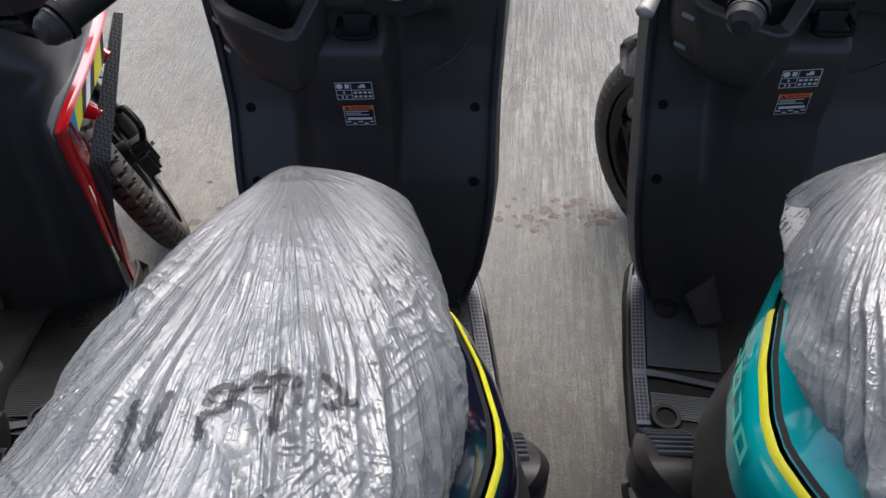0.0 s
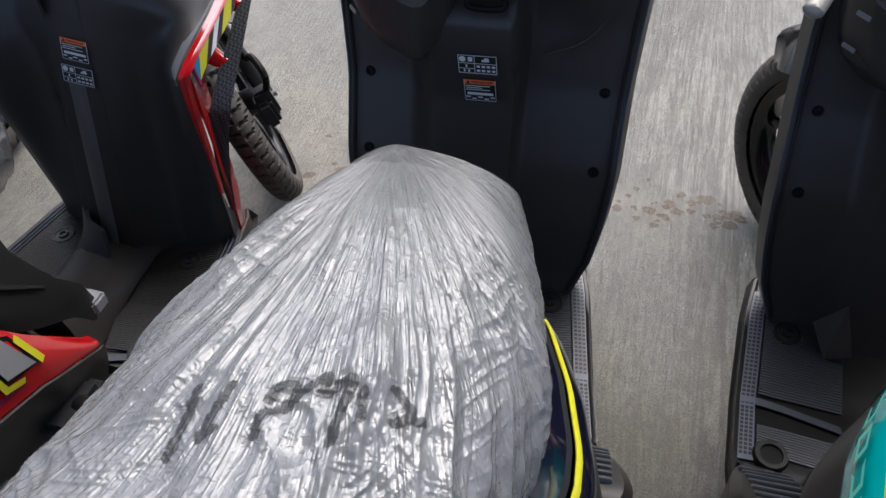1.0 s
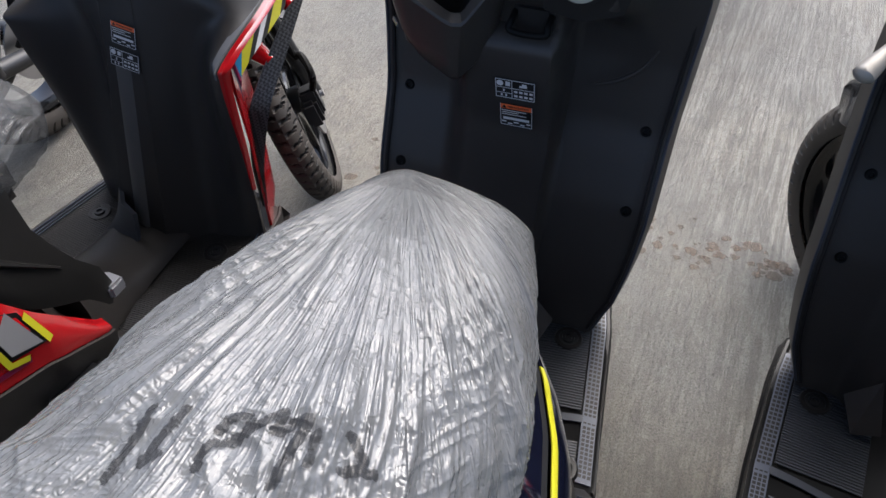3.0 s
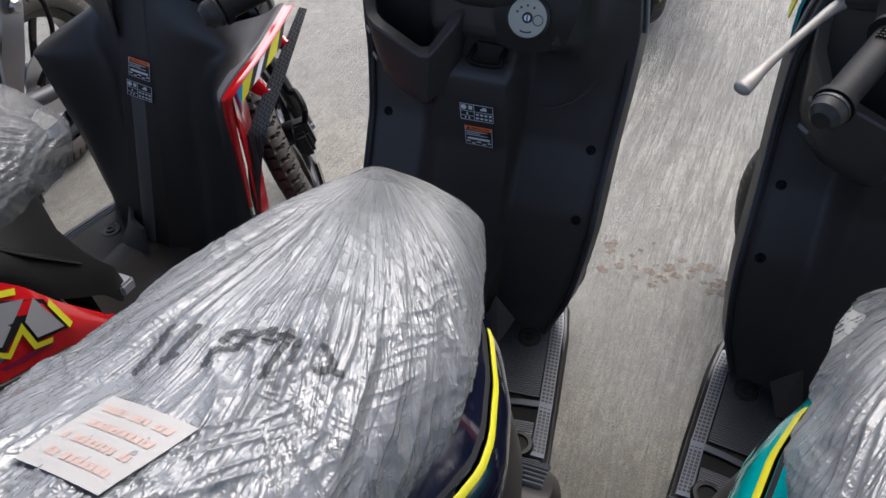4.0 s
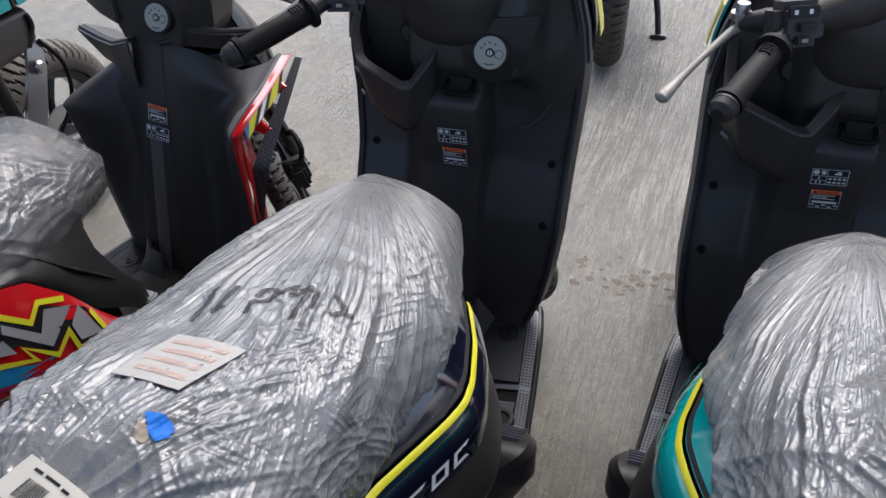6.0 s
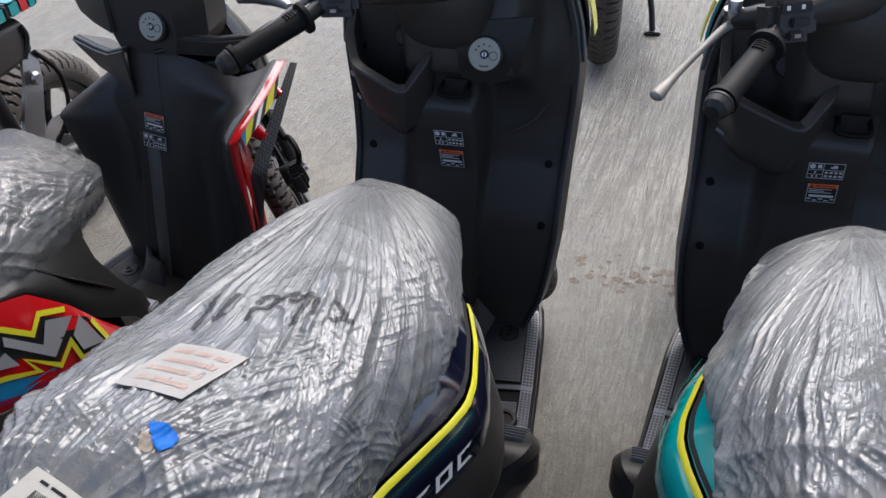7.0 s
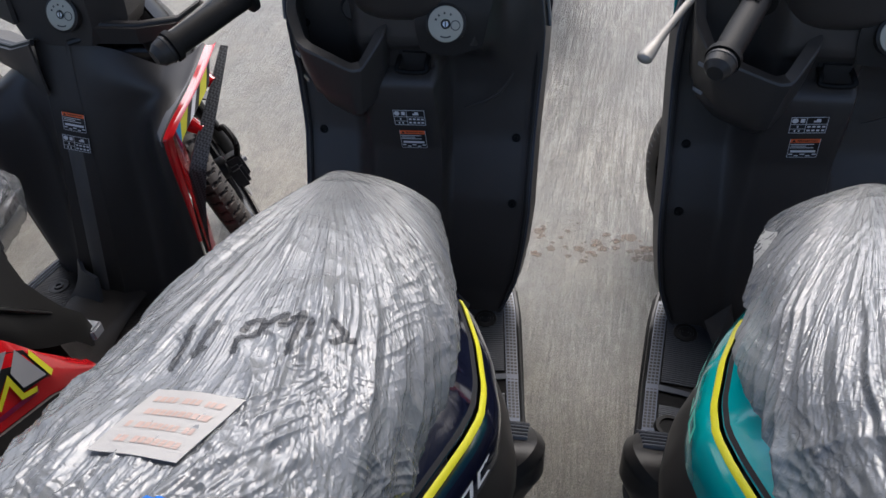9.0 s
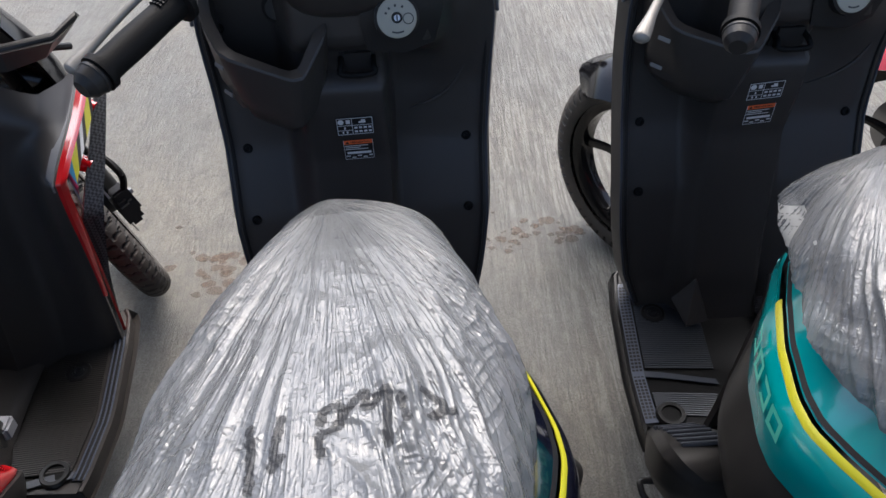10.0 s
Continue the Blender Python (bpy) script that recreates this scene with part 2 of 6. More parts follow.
    c = mixc(ramp(broom, 0.47, 0.60, 0.0, 0.26), c, (0.54, 0.515, 0.465))
    c = mixc(times(ramp(broom2, 0.53, 0.61, 0.0, 0.30), streak_gain), c, (0.19, 0.175, 0.155))
    # groove shade and ridge light painted as dark and pale streaks
    c = mixc(times(ramp(groove, 0.51, 0.56, 0.0, 0.56), streak_gain), c, (0.13, 0.122, 0.112))
    c = mixc(times(ramp(groove, 0.48, 0.43, 0.0, 0.42), streak_gain), c, (0.56, 0.55, 0.53))
    c = mixc(ramp(grime, 0.47, 0.66, 0.0, 0.50), c, (0.20, 0.178, 0.148))
    c = mixc(ramp(dirt, 0.58, 0.72, 0.0, 0.50), c, (0.21, 0.185, 0.15))
    c = mixc(ramp(spot, 0.54, 0.66, 0.0, 0.35), c, (0.17, 0.152, 0.128))
    c = mixc(ramp(pitted, 0.52, 0.64, 0.0, 0.42), c, (0.16, 0.148, 0.128))
    c = mixc(ramp(pitted, 0.46, 0.36, 0.0, 0.25), c, (0.48, 0.465, 0.43))
    c = mixc(ramp(fine, 0.50, 0.59, 0.0, 0.80), c, (0.11, 0.106, 0.10))
    c = mixc(ramp(fine, 0.46, 0.34, 0.0, 0.40), c, (0.50, 0.485, 0.46))
    c = mixc(ramp(noise_at(21, 9, (1, 0.8, 1), 40, 0.8, 0.4), 0.49, 0.60, 0.0, 0.50), c, (0.17, 0.162, 0.15))
    warm = n.new("ShaderNodeMix")
    warm.data_type, warm.blend_type = "RGBA", "MULTIPLY"
    warm.inputs["Factor"].default_value = 1.0
    warm.inputs["B"].default_value = (0.995, 1.0, 0.965, 1)
    l.new(c, warm.inputs["A"])
    l.new(warm.outputs["Result"], b.inputs["Base Color"])
    l.new(ramp(worn, 0.35, 0.65, 0.46, 0.28), b.inputs["Roughness"])
    hsum = n.new("ShaderNodeMath")
    hsum.operation = "ADD"
    l.new(broom, hsum.inputs[0])
    gsum = n.new("ShaderNodeMath")
    gsum.operation = "MULTIPLY_ADD"
    gsum.inputs[1].default_value = -1.3
    l.new(groove, gsum.inputs[0])
    l.new(broom2, gsum.inputs[2])
    tsum = n.new("ShaderNodeMath")
    tsum.operation = "MULTIPLY_ADD"
    tsum.inputs[1].default_value = -0.12
    l.new(furrow, tsum.inputs[0])
    l.new(gsum.outputs[0], tsum.inputs[2])
    l.new(tsum.outputs[0], hsum.inputs[1])
    bp = n.new("ShaderNodeBump")
    bp.inputs["Strength"].default_value, bp.inputs["Distance"].default_value = 1.0, 0.034
    l.new(hsum.outputs[0], bp.inputs["Height"])
    bp2 = n.new("ShaderNodeBump")
    bp2.inputs["Strength"].default_value, bp2.inputs["Distance"].default_value = 0.9, 0.003
    l.new(fine, bp2.inputs["Height"])
    bp3 = n.new("ShaderNodeBump")
    bp3.inputs["Strength"].default_value, bp3.inputs["Distance"].default_value = 0.8, 0.008
    l.new(pitted, bp3.inputs["Height"])
    l.new(bp.outputs[0], bp3.inputs["Normal"])
    l.new(bp3.outputs[0], bp2.inputs["Normal"])
    l.new(bp2.outputs[0], b.inputs["Normal"])
    return m


CONCRETE = concrete_material()
STAIN = material("rusty brown stain", (0.13, 0.085, 0.055), 0.7, grain=0.5, vary=0.1)
stn = STAIN.node_tree
stn_clear, stn_mix, stn_noise = stn.nodes.new("ShaderNodeBsdfTransparent"), stn.nodes.new("ShaderNodeMixShader"), stn.nodes.new("ShaderNodeTexNoise")
stn_noise.inputs["Scale"].default_value, stn_noise.inputs["Detail"].default_value = 90, 5
stn.links.new(stn_noise.outputs["Fac"], stn_mix.inputs[0])
stn.links.new(stn_clear.outputs[0], stn_mix.inputs[1])
stn.links.new(stn.nodes["Principled BSDF"].outputs[0], stn_mix.inputs[2])
stn.links.new(stn_mix.outputs[0], stn.nodes["Material Output"].inputs[0])
ROOFING = material("white sheet roofing", (0.72, 0.72, 0.71), 0.5, metal=0.0, vary=0.1)
PLASTER = material("pale painted wall", (0.62, 0.61, 0.58), 0.8, grain=0.4, vary=0.08)


# ---- mesh helpers: every shape is (verts, faces) in drawing units ----
def smooth_rows(a, k):
    """Catmull-Rom refinement of an array along its first axis, k steps a span."""
    a = np.asarray(a, float)
    n = len(a)
    out = []
    for i in range(n - 1):
        p0, p1, p2, p3 = a[max(i - 1, 0)], a[i], a[i + 1], a[min(i + 2, n - 1)]
        for j in range(k):
            t = j / k
            out.append(0.5 * (2 * p1 + (p2 - p0) * t + (2 * p0 - 5 * p1 + 4 * p2 - p3) * t * t + (3 * p1 - p0 - 3 * p2 + p3) * t**3))
    out.append(a[-1])
    return np.array(out)


def grid(p, wrap=False, flip=False):
    """Faces over an m x n array of points."""
    p = np.asarray(p, float)
    m, n = p.shape[:2]
    faces = []
    for i in range(m - 1):
        for j in range(n if wrap else n - 1):
            q = (i * n + j, i * n + (j + 1) % n, (i + 1) * n + (j + 1) % n, (i + 1) * n + j)
            faces.append(q[::-1] if flip else q)
    return [tuple(v) for v in p.reshape(-1, 3)], faces


def slab(p, thick):
    """A sheet over the grid p, given depth along its normals, closed at the rims."""
    p = np.asarray(p, float)
    m, n = p.shape[:2]
    du, dv = np.gradient(p, axis=0), np.gradient(p, axis=1)
    nor = np.cross(dv, du)
    nor /= np.linalg.norm(nor, axis=-1, keepdims=True) + 1e-12
    v1, f1 = grid(p)
    v2, f2 = grid(p + nor * thick, flip=True)
    o = m * n
    faces = f1 + [tuple(i + o for i in f) for f in f2]
    rim = [i * n for i in range(m)] + [(m - 1) * n + j for j in range(1, n)] + [i * n + n - 1 for i in range(m - 2, -1, -1)] + list(range(n - 2, 0, -1))
    for a, c in zip(rim, rim[1:] + rim[:1]):
        faces.append((a, c, c + o, a + o)[::-1])
    return v1 + v2, faces


def loft(sections, caps=True):
    """Closed rings joined along their order."""
    p = np.asarray(sections, float)
    m, n = p.shape[:2]
    v, f = grid(p, wrap=True)
    if caps:
        f += [tuple(range(n))[::-1], tuple((m - 1) * n + j for j in range(n))]
    return v, f


def tube(points, radius, seg=12, k=1, flat=1.0):
    """A round or flattened bar along points; radius may vary along it."""
    pts = smooth_rows(points, k) if k > 1 else np.asarray(points, float)
    rad = np.full(len(pts), radius) if np.isscalar(radius) else np.interp(np.linspace(0, 1, len(pts)), np.linspace(0, 1, len(radius)), radius)
    tan = np.gradient(pts, axis=0)
    tan /= np.linalg.norm(tan, axis=1, keepdims=True)
    up = np.array([0, 0, 1.0]) if abs(tan[:, 2]).mean() < 0.8 else np.array([0, 1.0, 0])
    rings = []
    for p, t, r in zip(pts, tan, rad):
        a = np.cross(t, up)
        a /= np.linalg.norm(a) + 1e-9
        c = np.cross(a, t)
        ang = np.arange(seg) * 2 * np.pi / seg
        rings.append(p + r * (np.outer(np.cos(ang), a) + flat * np.outer(np.sin(ang), c)))
    return loft(rings)


def block(x0, x1, y0, y1, z0, z1, b=0.004):
    """A box with chamfered edges."""
    bm = bmesh.new()
    bmesh.ops.create_cube(bm, size=1.0)
    for v in bm.verts:
        v.co = Vector((x0 + (v.co.x + 0.5) * (x1 - x0), y0 + (v.co.y + 0.5) * (y1 - y0), z0 + (v.co.z + 0.5) * (z1 - z0)))
    if b:
        bmesh.ops.bevel(bm, geom=bm.edges[:], offset=b, segments=2, affect="EDGES")
    bm.verts.index_update()
    out = [tuple(v.co) for v in bm.verts], [tuple(v.index for v in f.verts) for f in bm.faces]
    bm.free()
    return out


def lathe(profile, seg=32):
    """Turns (radius, height) pairs about z; open unless the ends lie on the axis."""
    ang = np.arange(seg) * 2 * np.pi / seg
    rings = [np.stack([r * np.cos(ang), r * np.sin(ang), np.full(seg, h)], 1) for r, h in profile]
    return grid(np.array(rings), wrap=True)


def moved(shape, m):
    v, f = shape
    return [tuple(m @ Vector(p)) for p in v], f


def joined(*shapes):
    vs, fs = [], []
    for v, f in shapes:
        o = len(vs)
        vs += list(v)
        fs += [tuple(i + o for i in q) for q in f]
    return vs, fs


def place(x, y, z=0.0, rx=0, ry=0, rz=0):
    """A pose in drawing units."""
    return pose(x * U, y * U, z * U, rx, ry, rz)


def part(name, shape, mat, parent=None, label="", m=None, angle=38, uv=None):
    """One mesh object from a shape, in metres, under a thing or a part."""
    if m is not None:
        shape = moved(shape, m)
    v, f = shape
    me = bpy.data.meshes.new(name)
    me.from_pydata([(x * U, y * U, z * U) for x, y, z in v], [], f)
    me.materials.append(mat)
    if uv is not None:
        layer = me.uv_layers.new(name="UVMap")
        idx = np.empty(len(me.loops), dtype=np.int32)
        me.loops.foreach_get("vertex_index", idx)
        layer.data.foreach_set("uv", np.asarray(uv, np.float32)[idx].ravel())
    bm = bmesh.new()
    bm.from_mesh(me)
    bmesh.ops.recalc_face_normals(bm, faces=bm.faces[:])
    bm.to_mesh(me)
    bm.free()
    me.shade_smooth()
    me.set_sharp_from_angle(angle=radians(angle))
    ob = new(name, me)
    if parent is not None:
        ob.parent = parent
    if label:
        ob["label"] = label
    return ob


def thing(name, m, label, category, group=""):
    ob = new(name)
    ob.empty_display_size = 0.1
    ob.matrix_basis = m
    return tagged(ob, label, category, group)


def at_point(origin, normal, up=(0, 0, 1)):
    """Frame with z along a normal, for stickers and screws."""
    z = Vector(normal).normalized()
    x = Vector(up).cross(z).normalized()
    y = z.cross(x)
    return Matrix.Translation(origin) @ Matrix((x, y, z)).transposed().to_4x4()


def lettering(text, width, mat, parent, m, depth=0.0006, name="lettering"):
    """Built-in font letters, turned to a mesh, width wide, centred on m in its xy plane."""
    cu = bpy.data.curves.new("letters", "FONT")
    cu.body, cu.align_x, cu.align_y, cu.extrude, cu.resolution_u = text, "CENTER", "CENTER", 0.02, 2
    ob = bpy.data.objects.new("letters", cu)
    me = bpy.data.meshes.new_from_object(ob)
    xs = [v.co.x for v in me.vertices]
    k = width / (max(xs) - min(xs))
    v = [(p.co.x * k, p.co.y * k, depth + p.co.z * 0.02) for p in me.vertices]
    f = [tuple(p.vertices) for p in me.polygons]
    bpy.data.objects.remove(ob)
    bpy.data.curves.remove(cu)
    bpy.data.meshes.remove(me)
    return part(name, (v, f), mat, parent, m=m)


def plate(w, h, t=0.0008, cx=0.0, cy=0.0, z=0.0):
    return block(cx - w / 2, cx + w / 2, cy - h / 2, cy + h / 2, z, z + t, 0)


# ---- parts shared by the scooters ----
# PIT: recess shade put into a blacker colour for screw caps and hook
PIT = material("recess dark plastic", (0.006, 0.006, 0.006), 0.6, vary=0.05, spec=0.15)
EDGELIT = material("lit edge grey plastic", (0.16, 0.16, 0.165), 0.4, vary=0.06)
SIDEP = material("dark satin side plastic", (0.013, 0.0125, 0.012), 0.34, grain=0.15, scale=500, vary=0.08, spec=0.25)
KEEL = material("keel highlight grey", (0.13, 0.126, 0.121), 0.36, vary=0.12, spec=0.4)
STRIPD = material("dark grey rib plastic", (0.050, 0.056, 0.070), 0.40, vary=0.08)


def smoothstep(x, a, c):
    t = np.clip((x - a) / (c - a), 0, 1)
    return t * t * (3 - 2 * t)


def wheel(parent, m, name, radius=0.245, width=0.085, spokes=5, disc=True):
    """Wheel with its axle along x at the origin of m: tyre, rim with spokes, brake disc."""
    turn = m @ Matrix.Rotation(radians(90), 4, "Y")
    hub = part(name, lathe([(0.0, -0.05), (0.03, -0.05), (0.03, 0.05), (0.0, 0.05)], 20), DARKMETAL, parent, m=turn)
    seg, rows_ = 540, 25
    turns, v = np.arange(seg) / seg * 54.0, np.linspace(0, 1, rows_)
    off = np.abs(v - 0.5)[:, None]
    phase = (turns[None, :] + 2.6 * off + 0.12 * np.sin(28 * off) + (v[:, None] > 0.5) * 0.5) % 1.0
    slot = (phase < 0.22) * (off < 0.36) * (off > 0.035)
    bend = np.radians(-118 + 236 * v)[:, None]
    r = radius - width * 0.5 + (width * 0.5 - 0.0055 * slot) * np.cos(bend)
    side = (width * 0.5 - 0.0055 * slot) * np.sin(bend)
    ang = turns[None, :] / 54.0 * 2 * np.pi
    shape = grid(np.stack([r * np.cos(ang), r * np.sin(ang), side + 0 * ang], -1), wrap=True)
    uvs = [(turns[k % seg], (k // seg) / (rows_ - 1)) for k in range(len(shape[0]))]
    part("tyre", shape, TYRE, hub, "worn black rubber tyre", m=turn, uv=uvs, angle=35)
    ri = radius - width * 0.86
    w = width * 0.36
    rim = [(ri + 0.012, -w), (ri + 0.006, -w), (ri - 0.012, -w * 0.7), (ri - 0.016, 0), (ri - 0.012, w * 0.7), (ri + 0.006, w), (ri + 0.012, w), (ri + 0.002, 0), (ri + 0.012, -w)]
    part("rim", lathe(rim, 48), GLOSS, hub, "gloss black cast rim", m=turn)
    for k in range(spokes):
        a = 2 * math.pi * k / spokes + 0.3
        ca, sa = math.cos(a), math.sin(a)
        sp = tube([(0.02 * ca, 0.02 * sa, 0), (0.09 * ca - 0.012 * sa, 0.09 * sa + 0.012 * ca, 0.004), ((ri - 0.008) * ca, (ri - 0.008) * sa, 0)], [0.017, 0.012, 0.014], 8, 4, 0.6)
        part("spoke", sp, GLOSS, hub, m=turn)
    if disc:
        part("brake_disc", lathe([(0.05, 0.046), (0.095, 0.046), (0.095, 0.050), (0.05, 0.050), (0.05, 0.046)], 40), STEEL, hub, m=turn)
    return hub


def screw(parent, origin, normal=(0, -0.9, 0.35), r=0.0068):
    m = at_point(origin, normal)
    part("screw", joined(lathe([(0, 0.001), (r * 0.5, 0.001), (r * 0.62, 0.004), (r, 0.004), (r * 1.25, 0.0), (r * 1.25, -0.004)], 16)), PIT, parent, "black screw cap with recess shade in its colour", m=m)


def warning_labels(parent, m, flip=False):
    """Tyre-pressure table and orange-headed warning slip; m: centre frame, z out of the panel."""
    y1, y2 = (0.0225, -0.0225) if not flip else (-0.0225, 0.0225)
    t = part("label", plate(0.054, 0.032, 0.0008, 0, y1), LABEL, parent, "black tyre pressure label with white print", m=m)
    bars = [plate(0.052, 0.0008, 0.0003, 0, y1 + 0.0148, 0.0008), plate(0.052, 0.0008, 0.0003, 0, y1 - 0.0148, 0.0008), plate(0.0008, 0.030, 0.0003, -0.0256, y1, 0.0008), plate(0.0008, 0.030, 0.0003, 0.0256, y1, 0.0008), plate(0.0007, 0.030, 0.0003, -0.004, y1, 0.0008), plate(0.050, 0.0007, 0.0003, 0, y1 + 0.0018, 0.0008), plate(0.022, 0.0007, 0.0003, -0.015, y1 - 0.007, 0.0008)]
    for k in range(4):
        for r in range(2):
            bars.append(plate(0.0045, 0.0032, 0.0003, 0.001 + 0.0068 * k, y1 - 0.003 - 0.007 * r, 0.0008))
    bars += [plate(0.0022, 0.004, 0.0003, -0.015, y1 - 0.0028, 0.0008), plate(0.0022, 0.004, 0.0003, -0.018, y1 - 0.0108, 0.0008), plate(0.0022, 0.004, 0.0003, -0.012, y1 - 0.0108, 0.0008)]
    bars.append(moved(lathe([(0, 0), (0.0045, 0), (0.0045, 0.0004), (0, 0.0004)], 14), Matrix.Translation((-0.020, y1 + 0.0085, 0.0008))))
    bars += [plate(0.006, 0.007, 0.0003, -0.0095, y1 + 0.0085, 0.0008), plate(0.010, 0.003, 0.0003, 0.011, y1 + 0.007, 0.0008), plate(0.006, 0.004, 0.0003, 0.0125, y1 + 0.0095, 0.0008)]
    part("print", joined(*bars), WHITE, t, m=m)
    w = part("label", plate(0.044, 0.038, 0.0008, 0.001, y2), LABEL, parent, "black warning label with an orange heading", m=m)
    part("heading", plate(0.0425, 0.0075, 0.0003, 0.001, y2 + 0.0145, 0.0008), ORANGE, w, m=m)
    lettering("PERINGATAN", 0.028, LABEL, w, m @ Matrix.Translation((0.004, y2 + 0.0145, 0.0004)), 0.0008)
    part("sign", ([(-0.018, y2 + 0.012, 0.0013), (-0.012, y2 + 0.012, 0.0013), (-0.015, y2 + 0.0172, 0.0013), (-0.018, y2 + 0.012, 0.0011), (-0.012, y2 + 0.012, 0.0011), (-0.015, y2 + 0.0172, 0.0011)], [(0, 1, 2), (3, 5, 4), (0, 3, 4, 1), (1, 4, 5, 2), (2, 5, 3, 0)]), LABEL, w, m=m)
    lines = [plate(0.0425, 0.0006, 0.0003, 0.001, y2 - 0.0186, 0.0008), plate(0.0006, 0.037, 0.0003, -0.0205, y2, 0.0008), plate(0.0006, 0.037, 0.0003, 0.0225, y2, 0.0008)]
    rnd = random.Random(4)
    for k in range(3):
        lines.append(plate(0.034 - 0.012 * (k == 1), 0.0011, 0.0003, -0.002 - 0.005 * (k == 1), y2 + 0.0075 - 0.0034 * k, 0.0008))
    lines.append(plate(0.036, 0.0042, 0.0003, 0.001, y2 - 0.0065, 0.0008))
    for k in range(5):
        lines.append(plate(0.0055 + 0.003 * rnd.random(), 0.002, 0.0003, -0.016 + 0.0085 * k, y2 - 0.0125 - 0.003 * (k % 2), 0.0008))
    part("print", joined(*lines), WHITE, w, m=m)


def key_cover(parent, origin, normal, r=0.0275):
    """White printed disc round the ignition lock."""
    m = at_point(origin, normal)
    ring = part("key_cover", lathe([(r * 1.16, -0.012), (r * 1.16, 0.002), (r * 1.02, 0.004), (r * 1.02, 0.001), (0, 0.001)], 40), BLACK2, parent, "round ignition lock with a white film disc", m=m)
    part("film_disc", lathe([(r, 0.0012), (r, 0.0045), (r * 0.9, 0.0055), (r * 0.28, 0.0055), (r * 0.28, 0.001)], 40), DISC, ring, m=m)
    part("lock", lathe([(0, 0.007), (r * 0.16, 0.007), (r * 0.22, 0.0045), (r * 0.22, 0.001)], 24), STEEL, ring, m=m)
    part("keyhole", plate(0.002, 0.008, 0.0006, 0, 0, 0.0069), BLACK2, ring, m=m)
    marks = [moved(lathe([(0.0065, 0.0056), (0.0078, 0.0056), (0.0078, 0.006), (0.0065, 0.006), (0.0065, 0.0056)], 20), Matrix.Translation((0.0155, -0.002, 0)))]
    for a in (60, 95, 128, 155):
        marks.append(moved(plate(0.0032, 0.0028, 0.0005, 0, 0, 0.0055), Matrix.Rotation(radians(a), 4, "Z") @ Matrix.Translation((0.0165, 0, 0))))
    for a in range(250, 292, 8):
        marks.append(moved(plate(0.003, 0.0022, 0.0005, 0, 0, 0.0055), Matrix.Rotation(radians(a), 4, "Z") @ Matrix.Translation((0.020, 0, 0)) @ Matrix.Rotation(radians(90), 4, "Z")))
    part("print", joined(*marks), LABEL, ring, m=m)


